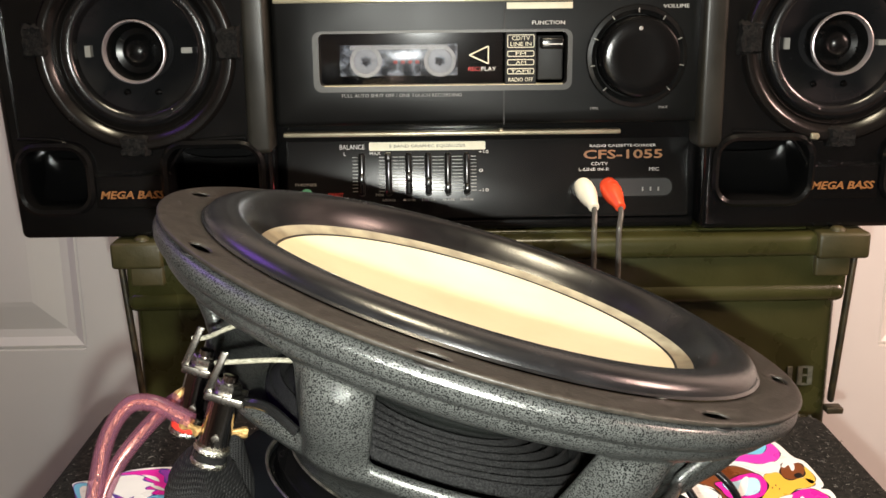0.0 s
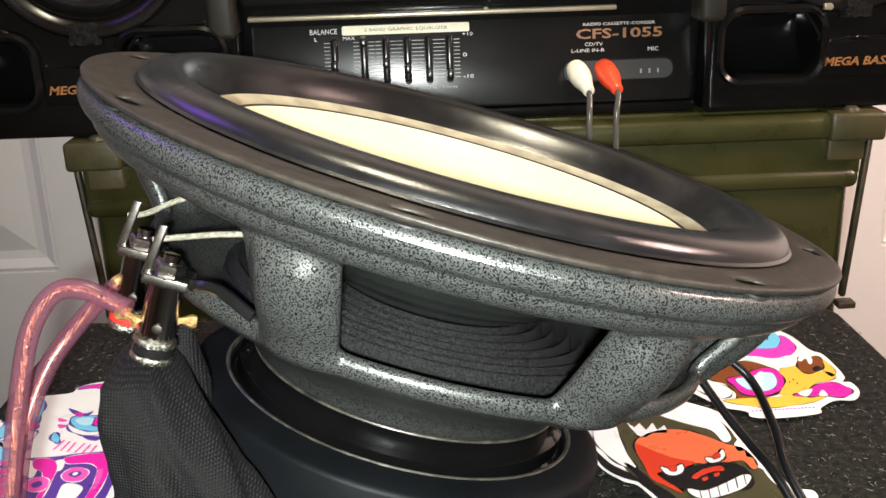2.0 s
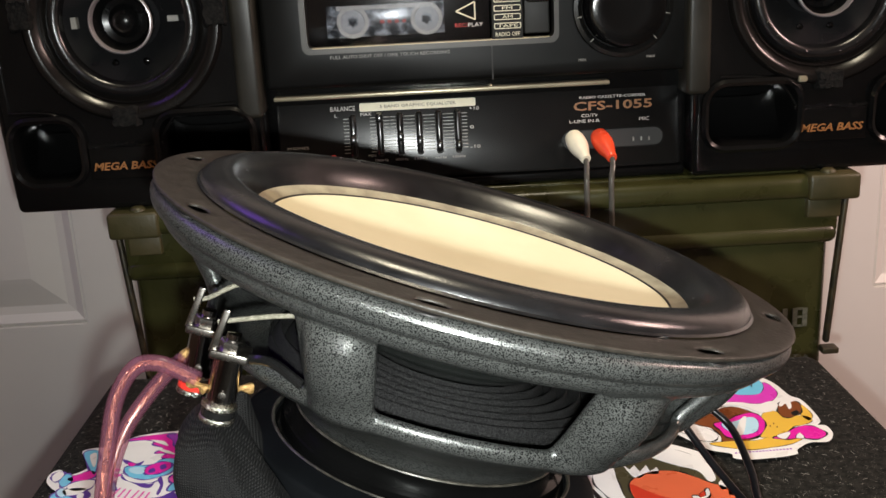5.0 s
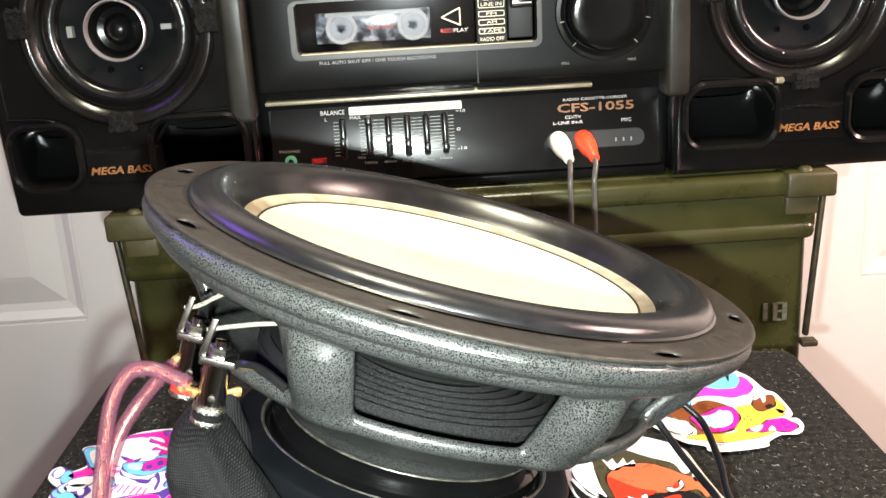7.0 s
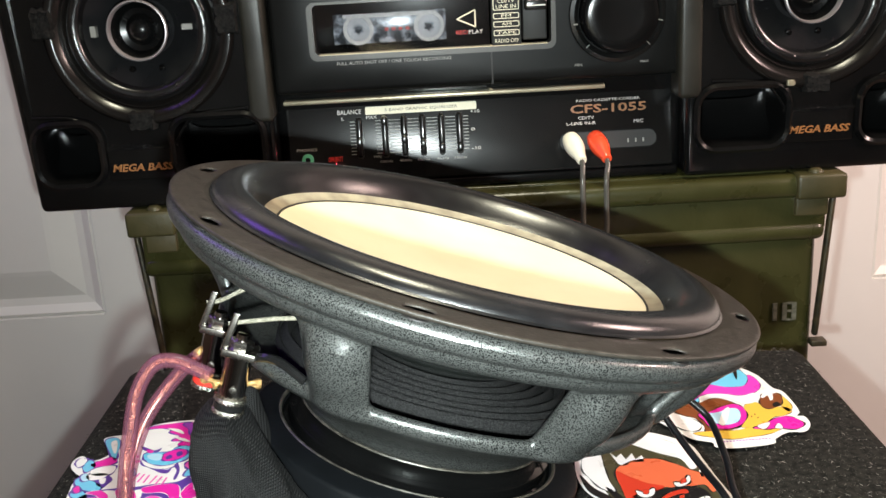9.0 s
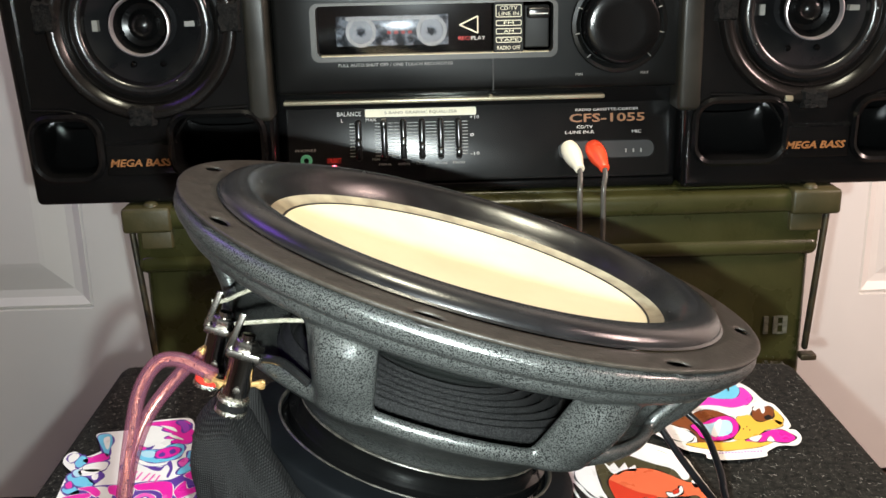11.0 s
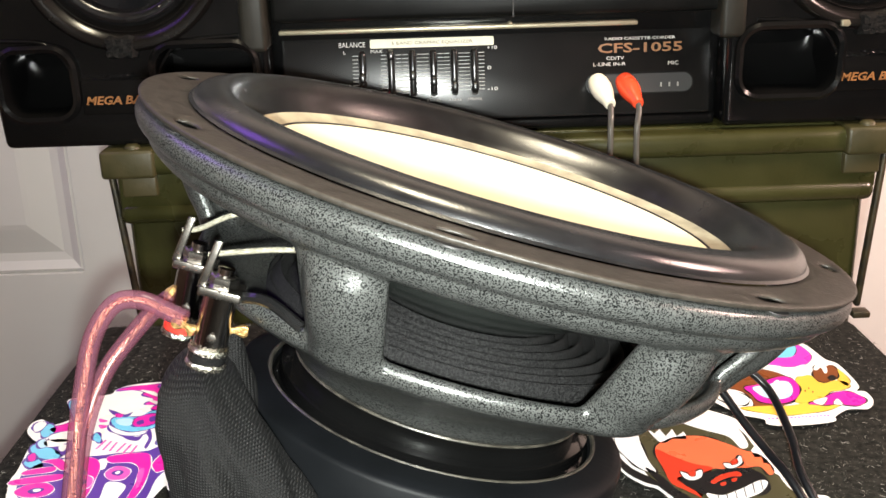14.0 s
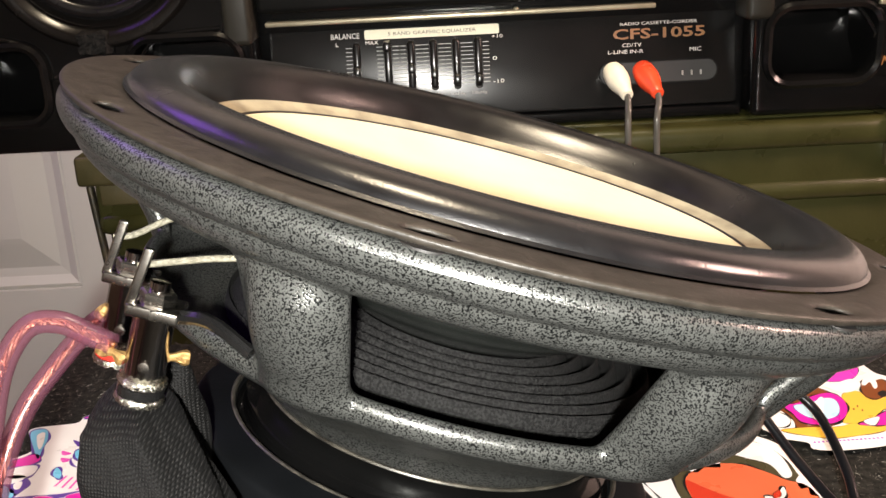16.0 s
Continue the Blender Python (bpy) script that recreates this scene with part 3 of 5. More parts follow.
    for k in range(9):
        a = radians(225 - k * 33.75)
        cx, cz = kx + 0.0246 * math.cos(a), kz + 0.0246 * math.sin(a)
        part("dial_tick", pipe([(cx - 0.0012 * math.cos(a), yu - 0.0024, cz - 0.0012 * math.sin(a)), (cx + 0.0012 * math.cos(a), yu - 0.0022, cz + 0.0012 * math.sin(a))], 0.00028, seg=6, n=2), GREYINK, front)
    print_text("MIN.", 0.1195, 0.1240, 0.1450, 0.1465, yu, GREYINK, front)
    print_text("MAX", 0.1572, 0.1620, 0.1452, 0.1467, yu, GREYINK, front)
    # equaliser
    y = YP
    part("equaliser_bar", slab(rrect(-0.0035, 0.0622, 0.1222, 0.1268, 0.0008, 3), y - 0.0006, y + 0.002), CREAMINK, low, "cream equaliser title bar")
    print_text("5 BAND GRAPHIC EQUALIZER", 0.008, 0.051, 0.1235, 0.1254, y - 0.0006, DARKINK, low)
    print_text("BALANCE", -0.0200, -0.0060, 0.1230, 0.1256, y, WHITEINK, low)
    print_text("L", -0.0178, -0.0165, 0.1196, 0.1214, y, WHITEINK, low)
    print_text("MAX", -0.0032, 0.0030, 0.1198, 0.1216, y, WHITEINK, low)
    print_text("MIN", 0.0000, 0.0042, 0.0968, 0.0982, y, GREYINK, low)
    for words, z in (("+10", 0.1200), ("0", 0.1096), ("-10", 0.0986)):
        print_text(words, 0.0585, 0.0585 + 0.0016 * len(words) + 0.0006, z, z + 0.0018, y, WHITEINK, low)
    for i, (x, kz) in enumerate(((-0.0077, 0.1080), (0.0074, 0.1195), (0.0188, 0.1085), (0.0298, 0.1055), (0.0409, 0.1025), (0.0516, 0.1022))):
        part("slider_slot", slab(rrect(x - 0.0019, x + 0.0019, 0.0965, 0.1212, 0.0018, 4), y - 0.0005, y + 0.003), DARKLINE, low)
        bm = box(x - 0.0018, x + 0.0018, y - 0.0036, y + 0.001, 0.0978, 0.1210, r=0.0014)
        part("slider_rail", bm, BLACKBAND, low)
        bm = box(x - 0.0018, x + 0.0018, y - 0.0090, y - 0.0015, kz - 0.0024, kz + 0.0024, r=0.0011)
        part("slider_knob", bm, BLACKBAND, bb, "small black slider knob")
        ticks = bmesh.new()
        for k in range(11):
            z = 0.0995 + k * 0.0019
            w = 0.0030
            for sx in (-1, 1):
                if i == 0 and sx > 0:
                    continue
                cx = x + sx * (0.0024 + w / 2)
                rbox(ticks, cx - w / 2, cx + w / 2, y - 0.0003, y + 0.001, z - 0.00016, z + 0.00016)
        tagged(part("scale_print", ticks, FINEINK, low, smooth=False), kind="stuff")
        if i:
            print_text(("100Hz", "400Hz", "1kHz", "4kHz", "10kHz")[i - 1], x - 0.0036, x + 0.0036, 0.0938, 0.0952, y, GREYINK, low)
    # phones jack and battery lamp
    print_text("PHONES", -0.0455, -0.0335, 0.1028, 0.1044, y, GREYINK, low)
    part("phones_jack", turned([(0.0016, -0.004), (0.0016, 0.0012), (0.0034, 0.0012), (0.0036, -0.001)], 28, axis_y(-0.0393, y, 0.0978)), JACKGREEN, bb, "green ringed headphone socket")
    print_text("OPR/BATT", -0.0272, -0.0185, 0.0958, 0.0988, y, REDINK, low)
    part("battery_lamp", turned([(0, 0.0016), (0.0011, 0.0013), (0.0015, 0.0)], 14, axis_y(-0.0229, y, 0.0930)), LEDRED, bb, "glowing red indicator lamp")
    # model lettering and sockets
    print_text("RADIO CASSETTE-CORDER", 0.1214, 0.1590, 0.1226, 0.1241, y, WHITEINK, low)
    print_text("CFS-1055", 0.1177, 0.1628, 0.1160, 0.1211, y, ORANGEINK, low, bold=0.02, label="orange model lettering")
    print_text("CD/TV", 0.1222, 0.1316, 0.1124, 0.1142, y, WHITEINK, low)
    print_text("L-LINE IN-R", 0.1152, 0.1325, 0.1094, 0.1111, y, WHITEINK, low)
    print_text("MIC", 0.1552, 0.1608, 0.1090, 0.1110, y, WHITEINK, low)
    part("socket_recess", ring_slab(rrect(0.1108, 0.1688, 0.0945, 0.1055, 0.0052, 8), rrect(0.1114, 0.1682, 0.0951, 0.1049, 0.0046, 8), y - 0.0008, y + 0.001), PANELBLACK, low)
    part("recess_floor", slab(rrect(0.1114, 0.1682, 0.0951, 0.1049, 0.0046, 8), y - 0.0002, y + 0.001), DARKLINE, low)
    for x in (0.1515, 0.1560, 0.1605):
        part("socket_mark", box(x - 0.0004, x + 0.0004, y - 0.0008, y + 0.0005, 0.0978, 0.1000), GREYINK, low, smooth=False)
    # the lower panel leans back a little
    for o in list(bb.children_recursive):
        if o.name.split(".")[0] in ("lower_panel", "equaliser_bar", "lettering", "slider_slot", "slider_rail", "slider_knob", "scale_print", "phones_jack", "battery_lamp", "socket_recess", "recess_floor", "socket_mark"):
            for v in o.data.vertices:
                if v.co.z < 0.1308:
                    v.co.y += (v.co.z - 0.1075) * 0.150
    return bb


boombox()


def speaker_pod(side):
    """One loudspeaker of the boombox; side is -1 for the west one, 1 for the east one."""
    cx = BX + side * 0.1895
    yf, dz = 0.550, 0.1795
    pod = thing("loudspeaker", (cx, 0.64, 0.0800), "black boombox loudspeaker with a coaxial driver and two bass ports", "loudspeaker", "boombox loudspeakers")
    bm = box(cx - 0.0705, cx + 0.0705, yf, 0.70, 0.0772, 0.296, r=0.0035, seg=3)
    for v in bm.verts:
        if v.co.z < 0.13:
            v.co.y += (0.13 - v.co.z) * 0.04
    inner, outer = -side, side
    for v in bm.verts:
        if (v.co.x - cx) * outer > 0.04:
            v.co.x += outer * (0.0016 + (v.co.z - 0.088) * 0.050)
    po = sorted((cx + outer * 0.0300, cx + outer * 0.0685))
    pi = sorted((cx + inner * 0.0110, cx + inner * 0.0640))
    # the sunk seat of the missing grille: its lower edge steps over both ports and the label
    ledge = [(0.0672, 0.1335), (0.0500, 0.1328), (0.0410, 0.1305), (0.0350, 0.1240), (0.0310, 0.1160), (0.0285, 0.1130), (-0.0095, 0.1125), (-0.0130, 0.1155), (-0.0180, 0.1230), (-0.0235, 0.1285), (-0.0340, 0.1318), (-0.0560, 0.1330)]
    seat = [(cx + outer * q, z) for q, z in ledge] + [(cx + inner * 0.0560, 0.2900), (cx + outer * 0.0730, 0.2900)]
    cuts = [turned([(0, 0.02), (0.0455, 0.02), (0.0455, -0.030), (0, -0.030)], 64, axis_y(cx, yf, dz)),
            slab(rrect(po[0], po[1], 0.0920, 0.1290, 0.011), yf - 0.02, yf + 0.055),
            slab(rrect(pi[0], pi[1], 0.0905, 0.1295, 0.012), yf - 0.02, yf + 0.055),
            slab(seat, yf - 0.02, yf + 0.0032)]
    part("cabinet", cut(bm, cuts), CASEBLACK, pod)
    # added bead along the ledge, so that its edge shows a highlight
    part("seat_edge", pipe([(cx + outer * q, yf + 0.0012 + max(0, 0.13 - z) * 0.04, z) for q, z in ledge], 0.0010, seg=8, n=5), CASEBLACK, pod, "glossy bead on the grille seat's edge, added to catch highlights")
    # flared lips of the ports
    for a, b, zt in ((po[0], po[1], 0.1290), (pi[0], pi[1], 0.1295)):
        bm = bmesh.new()
        loops = [(0.0030, 0.004), (0.0022, -0.0008), (0.0004, -0.0022), (-0.0016, -0.001), (-0.0032, 0.006), (-0.0036, 0.03)]
        rows = [[bm.verts.new((x, yf + d + max(0, (0.13 - z)) * 0.04, z)) for x, z in rrect(a - s, b + s, 0.0925 - s, zt + s, 0.0115 + s)] for s, d in loops]
        k = len(rows[0])
        for r1, r2 in zip(rows, rows[1:]):
            for i in range(k):
                bm.faces.new([r1[i], r1[(i + 1) % k], r2[(i + 1) % k], r2[i]])
        part("port_lip", bm, CASEBLACK, pod)
        # the port's floor sweeps up to the back
        bm = bmesh.new()
        grid = []
        for j in range(13):
            f = j / 12
            w = 0.5 * (b - a) - 0.0016 - 0.006 * (1 - f) ** 3
            grid.append([bm.verts.new((0.5 * (a + b) + w * s, yf + 0.0060 + 0.030 * math.sin(1.35 * f), 0.0930 + 0.030 * (1 - math.cos(1.35 * f)) + 0.005 * s ** 4)) for s in np.linspace(-1, 1, 13)])
        for r1, r2 in zip(grid, grid[1:]):
            for i in range(12):
                bm.faces.new([r1[i], r1[i + 1], r2[i + 1], r2[i]])
        part("port_floor", bm, CASEBLACK, pod)
    # inner bevel beside the centre part, its brown paler for the light it catches
    xe = cx + inner * (0.0640 if side < 0 else 0.0686)
    part("lit_bevel", box(xe - 0.0068, xe + 0.0068, yf - 0.0012, yf + 0.03, 0.124, 0.293, r=0.003), LITBEVEL, pod, "satin inner bevel of the pod, paler brown for the light on it")
    # driver: trim ring, rubber surround, cone, tweeter
    a = axis_y(cx, yf, dz)
    part("trim_ring", turned([(0.0535, -0.0040), (0.0530, -0.0005), (0.0515, 0.0012), (0.0490, 0.0016), (0.0470, 0.0006), (0.0440, -0.0030), (0.0432, -0.0022), (0.0424, -0.0028), (0.0398, -0.006)], 72, a), SILVERTRIM, pod, "glossy dark trim ring")
    part("driver_surround", turned([(0.0404, -0.005)] + [(0.0365 + 0.0038 * math.cos(t), -0.004 + 0.0038 * math.sin(t)) for t in np.linspace(0, math.pi, 9)] + [(0.0320, -0.006)], 72, a), RUBBER, pod)
    for k in range(24):
        t = 2 * math.pi * k / 24
        part("surround_rib", pipe([(cx + 0.0335 * math.cos(t), yf + 0.0022, dz + 0.0335 * math.sin(t)), (cx + 0.0365 * math.cos(t), yf + 0.0002, dz + 0.0365 * math.sin(t)), (cx + 0.0392 * math.cos(t), yf + 0.0022, dz + 0.0392 * math.sin(t))], 0.00035, seg=5, n=3), RUBBER, pod)
    part("driver_cone", turned([(0.0330, -0.0055), (0.028, -0.010), (0.022, -0.0155), (0.016, -0.021), (0.0, -0.022)], 64, a), GLOSSCONE, pod, "glossy black driver cone")
    part("tweeter_ring", turned([(0.0160, -0.0010), (0.0169, -0.0008), (0.0170, 0.0005), (0.0166, 0.0016), (0.0160, 0.0018), (0.0156, 0.0010), (0.0153, -0.003)], 64, a), SILVERRING, pod, "satin silver tweeter ring")
    part("tweeter_cup", turned([(0.0148, -0.016), (0.0162, -0.004), (0.0164, -0.0005)], 64, a), TWEETER, pod)
    tw = part("tweeter", turned([(0.0154, -0.0025), (0.0142, -0.005), (0.012, -0.0085), (0.0088, -0.0095), (0.0080, -0.0075), (0.006, -0.004), (0.003, -0.0024), (0, -0.002)], 48, a), TWEETER, pod, "black tweeter dome")
    for t, h in ((2.5, 0.0030), (0.5, 0.0026)):
        part("tweeter_vane", pipe([(cx + 0.009 * math.cos(t), yf + 0.0085, dz + 0.009 * math.sin(t)), (cx + 0.0115 * math.cos(t), yf + 0.0080, dz + 0.0115 * math.sin(t))], 0.0010, seg=8, n=3), TWEETER, tw)
    for sx in (-0.009, 0.008):
        part("cone_bolt", turned([(0, 0.0022), (0.0016, 0.0015), (0.002, 0)], 12, axis_y(cx + sx, yf + 0.013, dz - 0.0225)), BLACKPLATE, pod)
    # plain bars in place of the maker's marks
    bm = bmesh.new()
    for q in ((-0.0285, -0.0255, -0.0030, 0.0030),):
        rbox(bm, cx + q[0], cx + q[1], yf + 0.0075, yf + 0.012, dz + q[2], dz + q[3])
    part("mark_bar", bm, GREYINK, pod, "small pale mark on the cone", smooth=False)
    part("mark_bar", box(cx + 0.0232, cx + 0.0290, yf + 0.0075, yf + 0.012, dz - 0.0014, dz + 0.0016), GREYINK, pod, "small pale mark on the cone", smooth=False)
    # velcro patches left from the grille
    rng = random.Random(3 + side)
    for px, pz, w, h in ((inner * 0.0500, 0.004, 0.013, 0.018), (outer * 0.0520, 0.006, 0.013, 0.018), (outer * 0.004, -0.0505, 0.016, 0.011)):
        bm = bmesh.new()
        n = 11
        grid = [[bm.verts.new((cx + px + (i / (n - 1) - 0.5) * w + rng.uniform(-1, 1) * 0.0007, yf - 0.0026 - rng.uniform(0, 0.0012) * (0 < i < n - 1) * (0 < j < n - 1) + 0.0040 * (i in (0, n - 1) or j in (0, n - 1)),
                               dz + pz + (j / (n - 1) - 0.5) * h + rng.uniform(-1, 1) * 0.0007)) for j in range(n)] for i in range(n)]
        for i in range(n - 1):
            for j in range(n - 1):
                bm.faces.new([grid[i][j], grid[i + 1][j], grid[i + 1][j + 1], grid[i][j + 1]])
        part("velcro_patch", bm, VELCRO, pod, "fuzzy black hook-and-loop patch")
    # hook strip over the label
    rng = random.Random(11)
    bm = bmesh.new()
    for k in range(46):
        x = cx + outer * (-0.0085 + 0.036 * rng.random())
        z, h = rng.uniform(0.1122, 0.1142), rng.uniform(0.0008, 0.0018)
        tube(bm, [(x, yf + 0.0022, z), (x + rng.uniform(-0.0006, 0.0006), yf + 0.0008 - h, z + 0.0005), (x + rng.uniform(-0.001, 0.001), yf + 0.001, z + 0.0012)], 0.00022, 5, 3)
    tagged(part("hook_strip", bm, BLACKBAND, pod, "glossy black hooks of a fastening strip"), kind="stuff")
    if side > 0:
        part("metal_clip", rbox(turned([(0, 0.0035), (0.0016, 0.0032), (0.0019, 0.002), (0.0019, -0.003)], 14, axis_y(cx - 0.0105, yf + 0.0005, 0.1300)), cx - 0.0135, cx - 0.0112, yf - 0.0030, yf + 0.003, 0.1285, 0.1318, r=0.0004), GOLDTRIM, pod, "small bright metal clip")
    # label plate between the ports
    lx = cx + outer * 0.0075
    part("label_plate", box(lx - 0.0200, lx + 0.0200, yf + 0.0005, yf + 0.006, 0.0945, 0.1130, r=0.001), CASEBLACK, pod)
    print_text("MEGA BASS", lx - 0.0178, lx + 0.0178, 0.0998, 0.1043, yf + 0.0005, ORANGEINK, pod, bold=0.03, shear=0.22, label="orange lettering")


SILVERTRIM = surface("dark_gloss_trim", (0.006, 0.0052, 0.0047), None, 50, 0.24, 0.0, spec=0.4)
GLOSSCONE = surface("gloss_cone", (0.016, 0.016, 0.017), None, 50, 0.22, 0.3)
speaker_pod(-1)
speaker_pod(1)


def rca_lead(x, lean, rubber, label, drop):
    """A phono plug in the line socket with its thin lead hanging down before the can."""
    lead = thing("audio_lead", (x, 0.55, 0.1005), label, "cable", "phono leads")
    d = Vector((lean, -0.020, -0.0085)).normalized()
    q = Vector((x, YP, 0.1015))
    m = Matrix.Translation(q) @ d.to_track_quat("Z", "Y").to_matrix().to_4x4()
    part("plug", turned([(0.0, 0.0), (0.0048, 0.0), (0.0055, 0.003), (0.0057, 0.008), (0.0053, 0.012), (0.0042, 0.0165), (0.0033, 0.0195), (0.0030, 0.023), (0.0026, 0.0236), (0.0, 0.0236)], 32, m), rubber, lead, "moulded rubber plug")
    tip = q + d * 0.0225
    part("cord", pipe([tip, tip + Vector((lean * 0.08, -0.0022, -0.0040)), (drop, 0.5385, 0.0800), (drop, 0.5375, 0.055), (drop - 0.001, 0.5370, 0.02), (drop - 0.002, 0.536, -0.06), (drop, 0.534, Z0 + 0.004)], 0.0016, seg=10), CABLEGREY, lead, "thin grey cord")


rca_lead(0.1172, 0.0035, WHITERUB, "white phono plug in the line-in socket, grey cord hanging", 0.1203)
rca_lead(0.1318, 0.0035, REDRUB, "red phono plug in the line-in socket, grey cord hanging", 0.1340)


# ---- subwoofer ----
def woofer_frame():
    n = Vector((0.3076, 0.0728, 1.0)).normalized()
    u = (Vector((1, 0, 0)) - n * n.x).normalized()
    v = n.cross(u)
    m = Matrix((u, v, n)).transposed().to_4x4()
    m.translation = (0.0451, 0.3076, 0.1201)
    return m


WM = woofer_frame()


def finish(ob, thick=0.0, offset=-1.0, levels=0):
    if thick:
        s = ob.modifiers.new("thickness", "SOLIDIFY")
        s.thickness, s.offset = thick, offset
    if levels:
        s = ob.modifiers.new("round", "SUBSURF")
        s.levels = s.render_levels = levels
    return ob


def subwoofer():
    sub = thing("subwoofer", WM, "eight-inch subwoofer with cream cone, lying tilted on the carpet", "subwoofer")

    def p(name, bm, material, label="", parent=None):
        return part(name, bm, material, parent or sub, label, local=True)

    # cast basket with seven windows
    prof = [(0.0885, -0.0030), (0.0980, -0.0030), (0.1012, -0.0018), (0.1020, -0.0030), (0.1008, -0.0052), (0.0980, -0.0062), (0.0976, -0.0084), (0.0956, -0.0106), (0.0918, -0.0122),
            (0.0884, -0.0180), (0.0845, -0.0250), (0.0812, -0.0310), (0.0780, -0.0362), (0.0742, -0.0405), (0.0670, -0.0450), (0.0585, -0.0492), (0.0510, -0.0545), (0.0462, -0.0595), (0.0440, -0.0640), (0.0300, -0.0650)]
    seg, first, last = 196, 8, 12

    def step(a, b, x):
        q = min(1, max(0, (x - a) / (b - a)))
        return q * q * (3 - 2 * q)

    def along_rib(i):
        """How far across its rib a column lies, 0 to 1; outside that it borders a window. One rib stands nearer to its neighbour, which leaves the wide window for the terminals."""
        return ((i - 147) if 140 <= i < 168 else (i % 28 - 20)) / 8

    bm = bmesh.new()
    rows = []
    for j, (r, h) in enumerate(prof):
        row = []
        for i in range(seg):
            s = along_rib(i)
            a = radians(-107.0 + i * 360 / seg)
            rr = r - 0.0017
            if first < j < last + 2 and 0 < s < 1:
                # each rib carries a raised pad that is thickest below the rim
                pad = step(0.10, 0.34, s) * (1 - 0.75 * step(0.66, 1.0, s))
                rr += 0.0072 * pad * math.sin(math.pi * min(1, (j - first + 0.25) / (last + 2 - first)) ** 0.75)
            if j in (last, last + 1):
                rr += -0.0002 if j == last else 0.0050
            row.append(bm.verts.new((rr * math.cos(a), rr * math.sin(a), h - 0.0012)))
        rows.append(row)
    for j in range(len(prof) - 1):
        for i in range(seg):
            if first <= j < last and not 0 <= along_rib(i) < 1:
                continue
            bm.faces.new([rows[j][i], rows[j][(i + 1) % seg], rows[j + 1][(i + 1) % seg], rows[j + 1][i]])
    basket = finish(p("basket", bm, SILVERVEIN, "silver speckled cast metal basket"), 0.0042, 0.0, 2)
    p("basket_foot", turned([(0.0436, -0.0648), (0.0443, -0.0650), (0.0445, -0.0654), (0.0440, -0.0658)], 120), LIPGOLD, "bright machined lower edge", parent=basket)
    # gasket ring with eight screw holes
    bm = bmesh.new()
    rad = [0.0878, 0.0944, 0.0990, 0.1014, 0.1020]
    rows = [[bm.verts.new((r * math.cos(radians(-12.5 + i * 5)), r * math.sin(radians(-12.5 + i * 5)), 0.0004 if k < 4 else 0.0001)) for i in range(72)] for k, r in enumerate(rad)]
    for j in range(4):
        for i in range(72):
            if j == 1 and i % 9 == 0:
                continue
            bm.faces.new([rows[j][i], rows[j][(i + 1) % 72], rows[j + 1][(i + 1) % 72], rows[j + 1][i]])
    finish(p("gasket", bm, GASKET, "brown-black rubber gasket with screw holes"), 0.0014, -1.0, 1)
    # dark discs below the gasket's openings stand for the shade inside them
    for k in range(8):
        a = radians(-10 + 45 * k)
        p("hole_shade", turned([(0, 0.0), (0.0046, 0.0), (0.0047, -0.0004)], 16, Matrix.Translation((0.0967 * math.cos(a), 0.0967 * math.sin(a), -0.0016))), DARKLINE, parent=basket)
    # half-roll surround
    roll = [(0.0890, 0.0006), (0.0884, 0.0010)] + [(0.0802 + 0.0080 * math.cos(t), 0.0006 + 0.0048 * math.sin(t)) for t in np.linspace(0.12, math.pi * 0.52, 12)] + [(0.0778, 0.0046), (0.0757, 0.0030), (0.0738, 0.0008), (0.0722, -0.0014), (0.0709, -0.0034), (0.0699, -0.0044)]
    p("surround", turned(roll, 120), RUBBER, "black rubber half-roll surround")
    p("cone_edge", turned([(0.0704, -0.0036), (0.0694, -0.0043), (0.0676, -0.0050), (0.0658, -0.0056)], 120), CONERIM, "glued beige cone edge")
    p("cone_seam", turned([(0.0660, -0.0057), (0.0657, -0.0053), (0.0653, -0.0053), (0.0650, -0.0060)], 120), DARKLINE, "thin dark seam")
    p("cone", turned([(0.0654, -0.0057)] + [(0.0654 * k / 12, -0.0057 - 0.0085 * (1 - (k / 12) ** 2)) for k in range(11, -1, -1)], 96), CONE, "cream fibre cone")
    p("cone_back", turned([(0.0715, -0.0066), (0.060, -0.0190), (0.050, -0.0270), (0.040, -0.0335), (0.030, -0.0390), (0.0235, -0.0420), (0.0235, -0.060)], 96), CONEBACK, "glossy black back of the cone")
    wave = [(0.0236, -0.0440)] + [(0.0236 + 0.0330 * k / 120, -0.0420 + 0.0019 * math.cos(k / 120 * 2 * math.pi * 7.5) - 0.0016 * (k / 120)) for k in range(121)] + [(0.0572, -0.0440), (0.0574, -0.0500)]
    p("glue_ring", turned([(0.0240, -0.0392), (0.0252, -0.0396), (0.0258, -0.0408), (0.0254, -0.0416)], 72), BLACKBAND, "glossy black glue bead")
    p("spider", turned(wave, 96), SPIDER, "corrugated black woven spider")
    # top plate and magnet in its rubber boot
    p("top_plate", turned([(0.030, -0.0655), (0.0440, -0.0660), (0.0478, -0.0690), (0.0478, -0.0735), (0.0500, -0.0745), (0.0500, -0.080)], 96), BLACKPLATE, "glossy black steel top plate")
    boot = p("magnet_boot", turned([(0.0492, -0.0755), (0.0496, -0.0730), (0.0506, -0.0721), (0.0522, -0.0723), (0.0560, -0.0729), (0.0590, -0.0736), (0.0598, -0.0742), (0.0602, -0.0752), (0.0603, -0.1000), (0.0592, -0.1050), (0.056, -0.1070), (0, -0.1070)], 120), BOOT, "dark grey rubber magnet boot")
